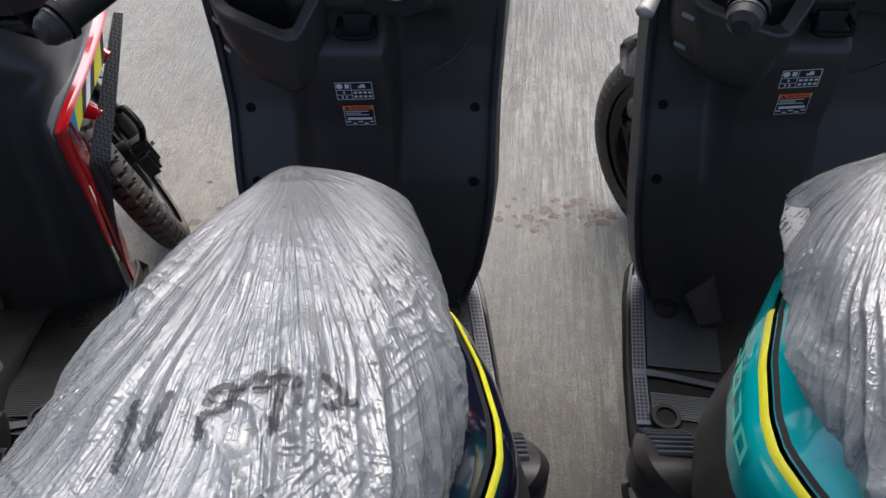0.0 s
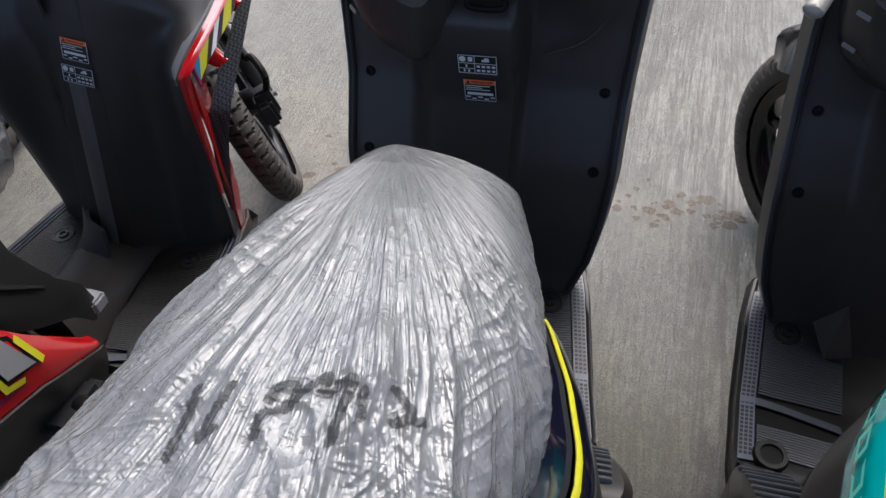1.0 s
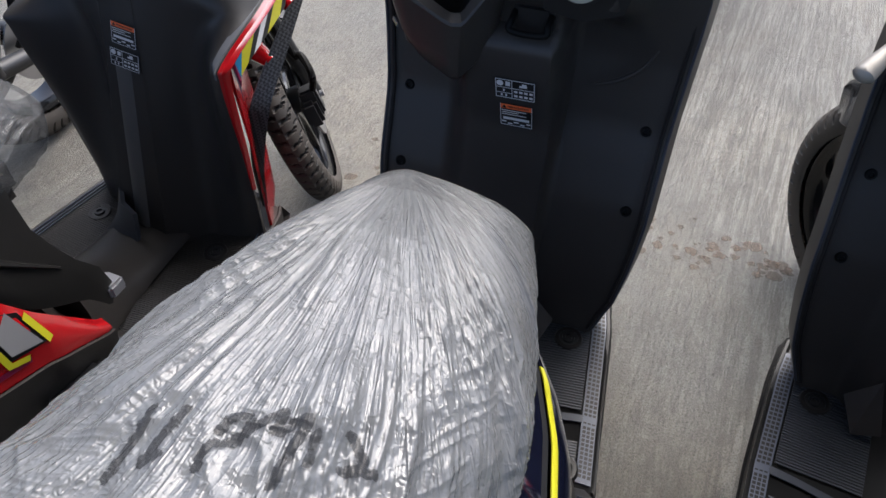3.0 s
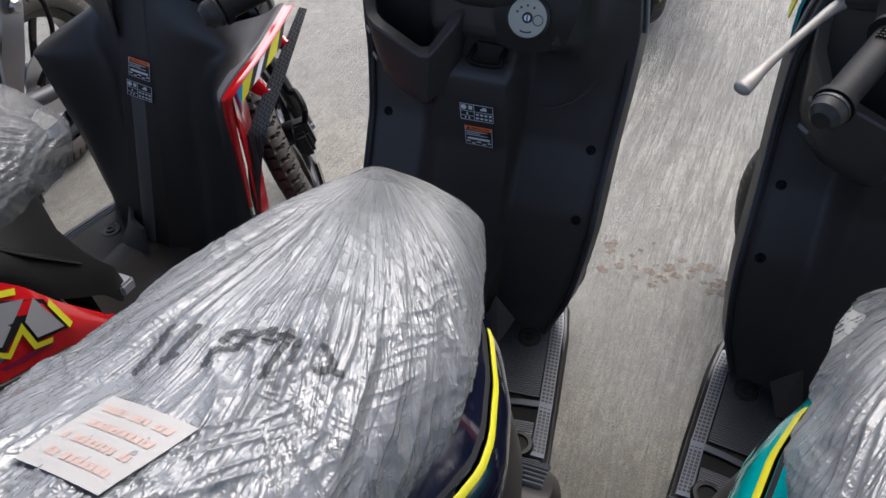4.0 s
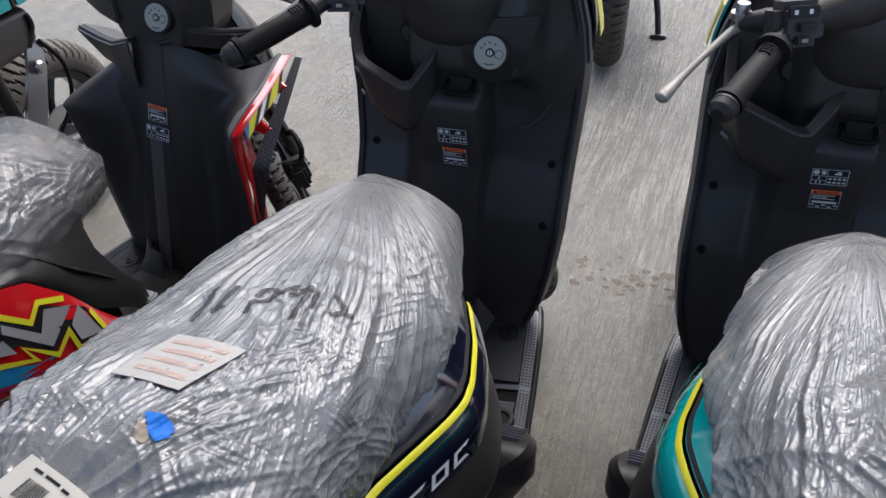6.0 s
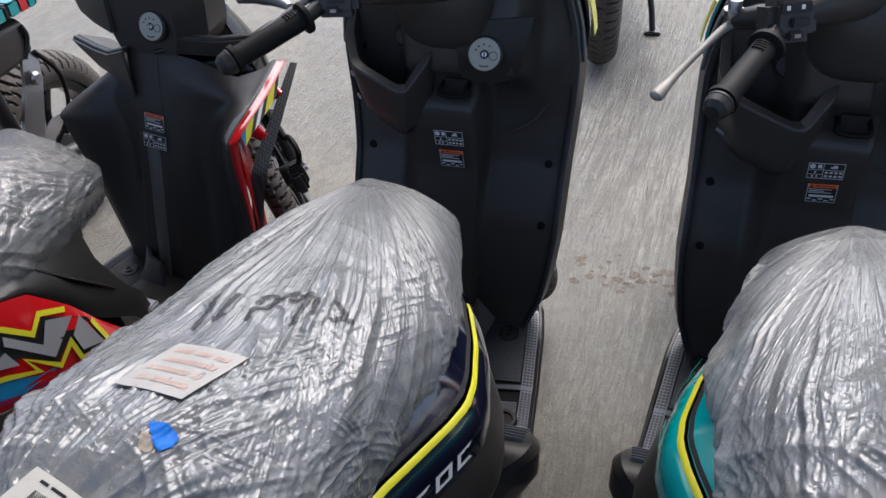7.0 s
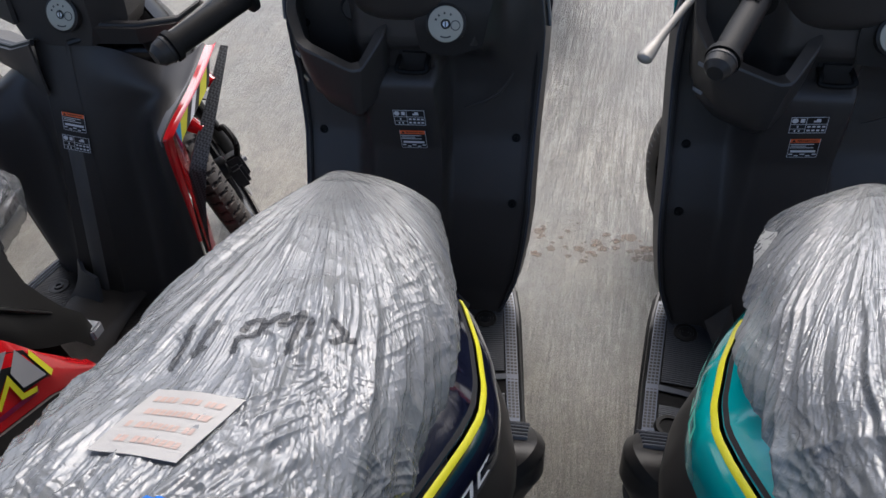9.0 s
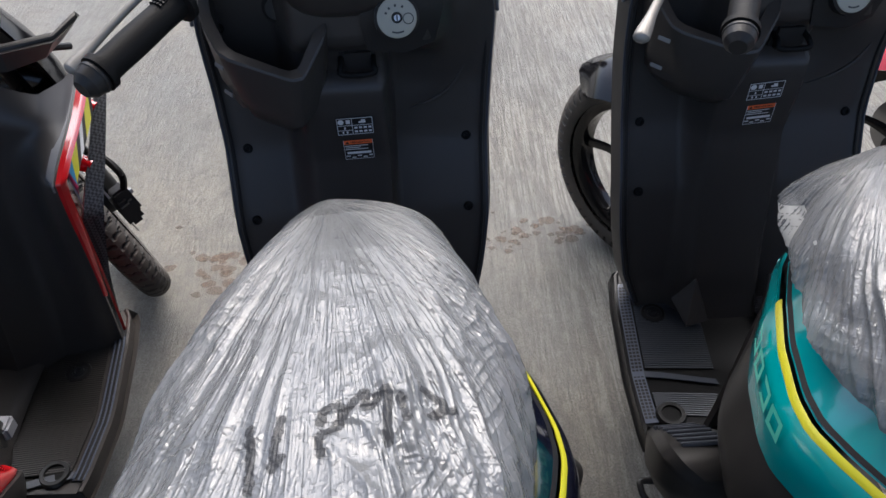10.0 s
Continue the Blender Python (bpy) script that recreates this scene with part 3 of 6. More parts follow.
def handlebar(parent, m, cover=True, accent=None):
    """Bar with rubber grips, brake levers and switch boxes, in the straight-ahead pose; m turns it."""
    bar = part("handlebar", tube([(-0.27, -0.09, 0.954), (-0.15, -0.03, 0.985), (0, 0.0, 0.99), (0.15, -0.03, 0.985), (0.27, -0.09, 0.954)], 0.012, 12, 4), BLACK2, parent, m=m)
    for s in (-1, 1):
        a, c = Vector((s * 0.393, -0.136, 0.924)), Vector((s * 0.267, -0.088, 0.955))
        d = (c - a).normalized()
        g = [tuple(a + d * t) for t in (0.0, 0.002, 0.02, 0.06, 0.1, 0.128, 0.130, 0.137)]
        grip = part("grip", tube(g, [0.0160, 0.0176, 0.0168, 0.0173, 0.0168, 0.0172, 0.025, 0.025], 24), RUBBER, bar, "black rubber grip", m=m)
        e = at_point(tuple(a), tuple(-d))
        part("bar_end", lathe([(0.0, 0.022), (0.010, 0.022), (0.0165, 0.014), (0.0185, 0.004), (0.0195, 0.003), (0.0195, 0.0), (0.016, -0.004)], 20), BLACK2, grip, "faceted black bar end", m=m @ e, angle=25)
        part("collar", lathe([(0.0165, -0.004), (0.0215, -0.003), (0.0215, -0.011), (0.0165, -0.012)], 24), RUBBER, grip, m=m @ e)
        rib = [moved(block(-0.0012, 0.0012, -0.0012, 0.0012, 0.0165, 0.0196, 0), Matrix.Translation(tuple(a + d * (0.100 + 0.005 * i))) @ Matrix.Rotation(radians(-24 + 12 * j), 4, tuple(d))) for i in range(4) for j in range(5)]
        part("grip_knobs", joined(*rib), RUBBER, grip, m=m)
        lev = [(s * 0.235, -0.005, 0.955), (s * 0.262, -0.002, 0.945), (s * 0.30, -0.005, 0.927), (s * 0.345, -0.011, 0.905), (s * 0.384, -0.018, 0.886), (s * 0.396, -0.021, 0.881)]
        lever = part("brake_lever", tube(lev, [0.010, 0.0085, 0.007, 0.0058, 0.0055, 0.0058, 0.0068, 0.0105, 0.011, 0.004], 12, 5, 0.8), ALLOY, bar, "cast alloy brake lever with a ball end", m=m)
        part("pivot_bolt", lathe([(0, 0.018), (0.009, 0.018), (0.010, 0.016), (0.010, 0.004), (0.015, 0.004), (0.015, -0.006), (0.0, -0.006)], 18), STEEL, lever, m=m @ Matrix.Translation((s * 0.242, 0.002, 0.966)))
        part("perch", tube([(s * 0.215, -0.05, 0.968), (s * 0.228, -0.03, 0.965), (s * 0.245, -0.002, 0.955)], [0.02, 0.018, 0.012], 10, 3), BLACK2, lever, m=m)
        box = moved(block(-0.036, 0.036, -0.026, 0.028, -0.030, 0.032, 0.012), Matrix.Translation((s * 0.213, -0.066, 0.970)) @ Matrix.Rotation(radians(s * 20), 4, "Z") @ Matrix.Rotation(radians(-18), 4, "X"))
        sw = part("switch_box", box, BLACK, bar, "black switch housing", m=m)
        fm = m @ Matrix.Translation((s * 0.213, -0.066, 0.970)) @ Matrix.Rotation(radians(s * 20), 4, "Z") @ Matrix.Rotation(radians(-18), 4, "X")
        part("switch", block(-0.026, 0.020, -0.0305, -0.024, 0.010, 0.026, 0.002), BLACK2, sw, m=fm)
        part("switch_print", joined(block(-0.018, -0.013, -0.0312, -0.0303, 0.015, 0.021, 0), block(0.003, 0.008, -0.0312, -0.0303, 0.015, 0.021, 0)), WHITE, sw, m=fm)
        part("switch", block(-0.010, 0.016, -0.034, -0.024, -0.008, 0.004, 0.002), BLACK2, sw, m=fm)
        part("horn_button", block(-0.014, 0.008, -0.033, -0.024, -0.026, -0.013, 0.003), BLACK2, sw, m=fm)
        part("switch_print", block(-0.006, 0.003, -0.0338, -0.0328, -0.022, -0.017, 0), REDINK, sw, m=fm)
    if cover:
        secs = []
        for x, yb, yf, zl, zh in ((-0.19, -0.09, 0.01, 0.955, 1.0), (-0.13, -0.11, 0.06, 0.945, 1.025), (-0.06, -0.12, 0.12, 0.935, 1.05), (0, -0.12, 0.15, 0.93, 1.06), (0.06, -0.12, 0.12, 0.935, 1.05), (0.13, -0.11, 0.06, 0.945, 1.025), (0.19, -0.09, 0.01, 0.955, 1.0)):
            yc, zc, ry, rz = (yb + yf) / 2, (zl + zh) / 2, (yf - yb) / 2, (zh - zl) / 2
            secs.append([(x, yc + ry * math.copysign(abs(math.cos(a)) ** 0.7, math.cos(a)), zc + rz * math.copysign(abs(math.sin(a)) ** 0.7, math.sin(a))) for a in np.arange(20) * math.pi / 10])
        part("handlebar_cover", loft(smooth_rows(secs, 3)), BLACK, bar, "black handlebar cowl", m=m)
        if accent:
            part("accent", tube([(-0.20, 0.015, 0.985), (-0.09, 0.115, 1.02), (0.0, 0.145, 1.025), (0.09, 0.115, 1.02), (0.20, 0.015, 0.985)], 0.012, 8, 4, 0.6), accent, bar, m=m)
    return bar


def front_end(parent, steer, pivot, axle, fender_mat, radius=0.245, rake=0.0, width=0.085):
    """Front wheel, fork, fender and caliper, turned about the steering axis."""
    axis = Vector((0, -math.sin(radians(rake)), math.cos(radians(rake))))
    m = Matrix.Translation((0, pivot, radius)) @ Matrix.Rotation(radians(steer), 4, axis) @ Matrix.Translation((0, -pivot, -radius))
    wheel(parent, m @ Matrix.Translation((0, axle, radius)), "front_wheel", radius, width)
    for s in (-1, 1):
        part("fork_leg", tube([(s * 0.066, axle - 0.01, radius), (s * 0.066, axle - 0.06, radius + 0.16), (s * 0.062, axle - 0.16, 0.72)], [0.017, 0.017, 0.013], 12, 3), DARKMETAL, parent, m=m)
    rows = []
    for a in np.linspace(42, 108, 19):
        r = radius + 0.036
        ca, sa = math.cos(radians(a)), math.sin(radians(a))
        k = 0.42 + 0.72 * smoothstep(a, 36, 70)
        rows.append([(x * k, axle + (r - abs(x) ** 2 * 9) * ca, radius + (r - abs(x) ** 2 * 9) * sa) for x in (-0.088, -0.082, -0.064, -0.034, 0, 0.034, 0.064, 0.082, 0.088)])
    part("front_fender", slab(rows, 0.004), fender_mat, parent, "glossy front fender", m=m)
    back = Matrix.Translation((0, -0.035, 0.01))
    cal = part("brake_caliper", joined(block(0.045, 0.080, axle - 0.145, axle - 0.075, radius + 0.005, radius + 0.065, 0.008), block(0.052, 0.088, axle - 0.13, axle - 0.095, radius + 0.02, radius + 0.085, 0.005)), DARKMETAL, parent, "black brake caliper", m=m @ back)
    part("brake_hose", tube([(0.078, axle - 0.115, radius + 0.07), (0.096, axle - 0.13, radius + 0.11), (0.092, axle - 0.10, radius + 0.145), (0.075, axle - 0.085, radius + 0.16), (0.06, axle - 0.13, 0.60)], 0.0075, 8, 6), RUBBER, cal, m=m @ back)
    part("caliper_bolt", lathe([(0, 0.008), (0.007, 0.008), (0.007, 0), (0, 0)], 8), STEEL, cal, m=m @ at_point((0.087, axle - 0.112, radius + 0.05), (1, 0, 0)))
    return m


def floor_fittings(fl, side_x, y0, y1, z_of, carbon, yb=-0.138):
    """Ribbed or woven mats, perforated edge strips and bolts on a floorboard (both sides)."""
    for s in (-1, 1):
        rows = [[(s * (side_x(y) - d), y, z_of(y) + 0.003) for d in (0.005, 0.029)] for y in np.linspace(y0, y1, 14)]
        strip = part("edge_strip", slab(rows, -s * 0.003), BLACK2 if carbon else STRIP, fl, "perforated edge trim")
        for d in (0.008, 0.016, 0.024) if carbon else ():
            part("edge_ridge", tube([(s * (side_x(y) - d), y, z_of(y) + 0.0055) for y in np.linspace(y0, y1, 14)], 0.0016, 6), STRIP, strip)
        # no recesses: flat dark squares carry the shade of the holes
        holes = []
        for y in np.linspace(y0 - 0.012, y1 + 0.012, 40):
            for d in (0.011, 0.0175, 0.024):
                x = s * (side_x(y) - d)
                holes.append(([(x - 0.0024, y - 0.0026, z_of(y) + 0.0036), (x + 0.0024, y - 0.0026, z_of(y) + 0.0036), (x + 0.0024, y + 0.0026, z_of(y) + 0.0036), (x - 0.0024, y + 0.0026, z_of(y) + 0.0036)], [(0, 1, 2, 3)]))
        tagged(part("hole_shade", joined(*holes), BLACK2, strip), kind="stuff")
        if carbon:
            rows = [[(s * (side_x(y) - d), y, z_of(y) + 0.002) for d in (0.038, 0.085, 0.135)] for y in np.linspace(y0 - 0.01, y1 + 0.01, 8)]
            part("floor_mat", slab(rows, -s * 0.004), SIDEP, fl, "black floor mat")
        bars = []
        split = y0 + (y1 - y0) * 0.66
        for y in np.linspace(y0 - 0.02, y1 + 0.02, 62):
            if -0.045 < y - split < 0.014 and not carbon:
                continue
            i, o = 0.032, 0.150 - 0.03 * smoothstep(y, split, y1)
            zz = z_of(y) + (0.0065 if carbon else 0.003)
            v = [(s * (side_x(y) - i), y, zz), (s * (side_x(y) - o), y - 0.012, zz), (s * (side_x(y) - o), y - 0.0145, zz), (s * (side_x(y) - i), y - 0.0025, zz)]
            v += [(a, c, e + 0.0022) for a, c, e in v]
            bars.append((v, [(4, 5, 6, 7), (0, 1, 5, 4), (1, 2, 6, 5), (2, 3, 7, 6), (3, 0, 4, 7)]))
        tagged(part("rib_pattern", joined(*bars), BLACK if carbon else STRIPD, fl, "fine moulded grip ribs"), kind="stuff")
        if carbon:
            split = y1 + 0.01
        rows = [[(s * (side_x(split) - d), y, z_of(y) + 0.0055) for y in [split + e - 0.30 * max(0, d - 0.04) for e in (0.007, -0.007)]] for d in (0.028, 0.06, 0.10, 0.145)]
        part("cross_band", slab(rows, s * 0.002), STRIPD, fl, "smooth grey band across the mat")
        b = part("floor_bolt", lathe([(0, 0.003), (0.005, 0.003), (0.0062, 0.0065), (0.0095, 0.0065), (0.0105, 0.003), (0.0155, 0.003), (0.0165, 0.0)], 20), DARKMETAL, fl, "recessed steel floor bolt", m=Matrix.Translation((s * 0.138, yb, z_of(yb) + (0.006 if carbon else 0.003))))
        part("bolt_well", lathe([(0.016, 0.0045), (0.0215, 0.0045), (0.024, 0.0)], 20), BLACK2, b, m=Matrix.Translation((s * 0.138, yb, z_of(yb) + (0.006 if carbon else 0.003))))
        h = Matrix.Translation((s * 0.182, y1 + 0.012, z_of(y1) + 0.003))
        part("socket", lathe([(0.014, -0.004), (0.016, 0.006), (0.022, 0.006), (0.025, 0.0)], 24), SIDEP, fl, "round moulded socket", m=h)
        part("socket_floor", lathe([(0, 0.0022), (0.0155, 0.0022)], 24), RUBBER, fl, m=h)


def foot_step(parent):
    """Passenger foot rest blocks with slotted tops behind the floorboard."""
    for s in (-1, 1):
        secs = []
        for y, x0, x1, z0, z1 in ((-0.412, 0.185, 0.232, 0.275, 0.305), (-0.445, 0.18, 0.245, 0.28, 0.350), (-0.49, 0.17, 0.262, 0.30, 0.405), (-0.54, 0.165, 0.272, 0.345, 0.445), (-0.57, 0.165, 0.262, 0.355, 0.448), (-0.588, 0.165, 0.240, 0.365, 0.435)):
            secs.append([(s * x0, y, z0), (s * (x1 - 0.02), y, z0 - 0.02), (s * x1, y, z0 + 0.03), (s * x1, y, z1 - 0.014), (s * (x1 - 0.012), y, z1), (s * x0, y, z1 - 0.006)])
        rounded_secs = [np.array(q) for q in smooth_rows(secs, 4)]
        soft = []
        for q in rounded_secs:
            ring = []
            for i in range(len(q)):
                ring += [q[i] * 0.82 + q[i - 1] * 0.18, q[i], q[i] * 0.82 + q[(i + 1) % len(q)] * 0.18]
            soft.append(ring)
        st = part("foot_step", loft(soft), BLACK2, parent, "black passenger foot rest with slots")
        for k in range(7):
            y = -0.458 - 0.0135 * k
            zt = float(np.interp(-y, (0.445, 0.49, 0.54, 0.57), (0.350, 0.405, 0.445, 0.448)))
            lean = 48 if -y < 0.49 else 38 if -y < 0.54 else 4
            part("slot_rib", moved(block(0.184, 0.246, -0.0035, 0.0035, -0.002, 0.004, 0.001), Matrix.Diagonal((s, 1, 1, 1)) @ Matrix.Translation((0, y, zt)) @ Matrix.Rotation(radians(-lean), 4, "X")), STRIPD, st)


SEAT_Y = (0.335, 0.355, 0.385, 0.43, 0.50, 0.60, 0.72, 0.85, 0.97, 1.10, 1.22, 1.29)
SEAT_TOP = (0.708, 0.745, 0.776, 0.795, 0.805, 0.814, 0.830, 0.858, 0.872, 0.860, 0.815, 0.745)
SEAT_R = (0.080, 0.101, 0.111, 0.124, 0.141, 0.158, 0.143, 0.122, 0.110, 0.100, 0.088, 0.060)
SEAT_L = (0.055, 0.081, 0.099, 0.121, 0.152, 0.187, 0.210, 0.208, 0.195, 0.170, 0.130, 0.070)


def seat_section(y, grow, ang, low=0.06, sides=0):
    """A point of the seat's outer shape at y, ang from the top (radians, to the right); sides: 0 fuller on the left, 1 even, 2 fuller on the right."""
    s, c = math.sin(ang), math.cos(ang)
    top = np.interp(-y, SEAT_Y, SEAT_TOP) + grow
    w = np.interp(-y, SEAT_Y, SEAT_L if (sides == 0 and s < 0) or (sides == 2 and s > 0) else SEAT_R) + grow
    tent = float(np.interp(-y, (0.40, 0.75), (1.25, 0.80)))
    zc = 0.695
    x = w * math.copysign(abs(s) ** 0.90, s)
    z = zc + (top - zc) * abs(c) ** tent if c >= 0 else zc - low * abs(c) ** 0.9
    if c < 0:
        x *= 1 - 0.25 * abs(c)
    return x, y, z


def seat(parent, m=None):
    rows = [[seat_section(y, -0.014, a, 0.05, 1) for a in np.linspace(-1.9, 1.9, 25)] for y in np.linspace(-0.352, -1.27, 30)]
    part("seat", slab(rows, 0.02), SEATV, parent, "black vinyl seat", m=m)
    part("seat_base", block(-0.11, 0.11, -1.2, -0.4, 0.60, 0.68, 0.02), BLACK, parent, m=m)


def side_width(y):
    return float(np.interp(-y, (0.36, 0.40, 0.45, 0.495, 0.56, 0.63, 0.67, 0.71, 0.763, 0.825, 0.95, 1.1, 1.25), (0.075, 0.105, 0.132, 0.155, 0.180, 0.196, 0.197, 0.186, 0.166, 0.142, 0.118, 0.100, 0.07)))


def scooter_a(m, paint, label, front=(34.0, 0.265, 0.335, 0.0), bar=(0.0, 0.0, 34.0), stripe=YELLOW, inner=BAND, fender=GLOSS, logo=WHITE, slip_at=(0.001, 0.645, 1.5), group="parked scooters"):
    """Commuter scooter with a tall leg shield, flat floor and wide rear panels."""
    sc = thing("scooter", m, label, "scooter", group)
    # leg shield, seen from the rider's side
    zs = np.linspace(0.235, 0.965, 56)
    w = np.interp(zs, (0.235, 0.27, 0.33, 0.40, 0.47, 0.6, 0.74, 0.80, 0.87, 0.97), (0.150, 0.176, 0.200, 0.212, 0.219, 0.221, 0.229, 0.231, 0.222, 0.195))
    ys = np.interp(zs, (0.235, 0.30, 0.40, 0.489, 0.60, 0.70, 0.80, 0.97), (-0.125, -0.098, -0.078, -0.055, 0.0, 0.022, 0.024, 0.015))
    yt = np.interp(zs, (0.235, 0.30, 0.40, 0.489, 0.60, 0.69, 0.738, 0.748, 0.785, 0.80, 0.86, 0.97), (-0.17, -0.135, -0.098, -0.072, -0.048, -0.064, -0.066, -0.035, -0.035, -0.060, -0.056, -0.02))
    rows = []
    for z, wz, y0, y1 in zip(zs, w, ys, yt):
        row = []
        for s in np.concatenate(([-1], np.linspace(-0.975, 0.975, 64), [1])):
            x = s * wz
            up = smoothstep(z, 0.745, 0.80)
            left = smoothstep(x, -0.115, -0.07)
            right = 1 - (smoothstep(x, 0.050, 0.062) * (1 - up) + smoothstep(x, 0.115, 0.165) * up)
            y = y0 + (y1 - y0) * left * right
            knee = math.exp(-(((x - 0.15) / 0.05) ** 2) - ((z - 0.80) / 0.07) ** 2)
            y -= 0.026 * knee * (1 - up * left * right)
            rim = smoothstep(abs(s), 0.90, 0.93) * (1 - smoothstep(abs(s), 0.95, 1.0))
            y -= 0.004 * rim
            if abs(s) == 1:
                y += 0.030
            row.append((x * (1.012 if abs(s) == 1 else 1), y, z))
        rows.append(row)
    sh = part("leg_shield", slab(rows, -0.006), BLACK, sc, "black textured inner leg shield", angle=50)
    for s in (-1, 1):
        screw(sh, (s * 0.181, -0.001, 0.598))
        screw(sh, (s * 0.180, -0.056, 0.489))
        screw(sh, (s * 0.190, 0.020, 0.80), r=0.006)
    for e in (-1, 1):
        # dark tube stands for a groove's shade, paler tube for its highlight
        for d, mat, r in ((0.016, BLACK2, 0.0032), (0.007, STRIPD, 0.0022)):
            line = [(e * (float(np.interp(z, zs, w)) * (1 - d / 0.22)), float(np.interp(z, zs, ys)) - 0.0035, z) for z in np.linspace(0.27, 0.94, 24)]
            part("rim_groove_line", tube(line, r, 8), mat, sh)
    part("scoop_edge", tube([(0.088, -0.006, 0.660), (0.126, -0.010, 0.677), (0.155, -0.012, 0.701), (0.175, -0.010, 0.733)], [0.001, 0.0034, 0.0034, 0.001], 8, 5), BLACK, sh, "curved edge of a shallow scoop")
    warning_labels(sc, at_point((slip_at[0], -0.0585, slip_at[1]), (0.0, -1.0, -0.17)) @ Matrix.Rotation(radians(slip_at[2]), 4, "Z") @ Matrix.Diagonal((1.06, 1.10, 1, 1)))
    key_cover(sc, (0.073, -0.0695, 0.846), (0.05, -0.92, 0.36))
    # storage pocket on the rider's left
    def rounded(ring, cuts=2):
        p = np.array(ring, float)
        for _ in range(cuts):
            q = [p[0]]
            for i in range(len(p) - 1):
                q += [p[i] * 0.88 + p[i + 1] * 0.12, p[i] * 0.12 + p[i + 1] * 0.88]
            p = np.array(q + [p[-1]])
        return p

    lip = rounded([(-0.209, 0.020, 0.872), (-0.206, -0.022, 0.832), (-0.180, -0.066, 0.796), (-0.066, -0.112, 0.772), (-0.026, -0.072, 0.826), (-0.022, 0.010, 0.875)])
    rings = [rounded([(-0.150, 0.024, 0.690), (-0.145, 0.020, 0.680), (-0.125, 0.012, 0.670), (-0.095, 0.002, 0.664), (-0.080, 0.006, 0.680), (-0.078, 0.018, 0.695)]),
             rounded([(-0.172, 0.022, 0.682), (-0.165, 0.010, 0.674), (-0.140, -0.018, 0.662), (-0.094, -0.040, 0.655), (-0.067, -0.026, 0.676), (-0.060, 0.012, 0.690)]),
             rounded([(-0.184, 0.022, 0.696), (-0.178, 0.002, 0.690), (-0.150, -0.036, 0.676), (-0.086, -0.065, 0.664), (-0.055, -0.044, 0.692), (-0.048, 0.010, 0.702)]),
             rounded([(-0.188, 0.022, 0.722), (-0.184, -0.006, 0.708), (-0.152, -0.048, 0.692), (-0.078, -0.086, 0.682), (-0.042, -0.056, 0.715), (-0.036, 0.010, 0.72)]),
             rounded([(-0.198, 0.020, 0.74), (-0.195, -0.014, 0.735), (-0.158, -0.068, 0.728), (-0.074, -0.098, 0.726), (-0.030, -0.064, 0.775), (-0.026, 0.010, 0.80)]), lip]
    mid = np.array((-0.112, 0.02, 0))
    for k, dz in ((0.985, 0.004), (0.83, 0.006), (0.80, -0.008), (0.76, -0.09)):
        r = lip.copy()
        r[:, :2] = mid[:2] + (lip[:, :2] - mid[:2]) * k
        r[:, 2] = lip[:, 2] + dz if dz > -0.05 else 0.70
        rings.append(r)
    part("storage_pocket", grid(np.array(rings)), BLACK, sc, "black open storage pocket", angle=24)
    # two silver plates paint the bright glints at the pocket's side slots
    for y0, z0 in ((-0.050, 0.776), (-0.034, 0.722)):
        part("slot_glint", block(-0.011, 0.011, -0.0032, 0.0032, -0.001, 0.001, 0.0008), SILVER, sc, "silver plate for the glint at a slot in the pocket's side", m=at_point((-0.186 - 0.03 * (z0 - 0.77), y0, z0), (-0.75, -0.6, 0.25)))
    part("pocket_floor", block(-0.160, -0.065, -0.045, 0.012, 0.715, 0.725, 0.002), BLACK2, sc)
    part("socket_cover", lathe([(0, 0.01), (0.016, 0.01), (0.020, 0.004), (0.022, 0)], 20), BLACK2, sc, m=at_point((-0.10, 0.018, 0.83), (0, -1, 0.2)))
    part("hook_mount", block(-0.014, 0.040, -0.046, -0.028, 0.738, 0.790, 0.007), BLACK2, sc, "recessed hook mount")
    part("bag_hook", tube([(-0.012, -0.038, 0.772), (-0.012, -0.060, 0.770), (-0.012, -0.068, 0.762), (0.012, -0.07, 0.760), (0.036, -0.068, 0.762), (0.036, -0.060, 0.770), (0.036, -0.038, 0.772)], 0.0045, 10, 4), PIT, sc, "black folding bag hook")
    part("upper_cover", loft(smooth_rows([[(x0 + 0.082 * k * math.copysign(abs(math.cos(a)) ** 0.75, math.cos(a)), y0 + 0.05 * k * math.sin(a), z) for a in np.arange(24) * math.pi / 12] for x0, y0, k, z in ((-0.005, -0.02, 0.75, 0.845), (-0.005, -0.03, 0.9, 0.862), (-0.005, -0.04, 1.0, 0.90), (-0.005, -0.045, 1.05, 0.94), (-0.005, -0.04, 0.95, 0.98))], 3)), BLACK, sc, "black steering column cover")
    part("lock_surround", slab(smooth_rows([[(0.03, -0.056, 0.795), (0.08, -0.062, 0.79), (0.125, -0.048, 0.80)], [(0.022, -0.058, 0.845), (0.075, -0.0605, 0.845), (0.138, -0.048, 0.85)], [(0.03, -0.05, 0.895), (0.085, -0.047, 0.90), (0.15, -0.035, 0.905)]], 5), 0.006), BLACK2, sc, "smooth black lock surround")
    # painted outer shell round the front
    rows = []
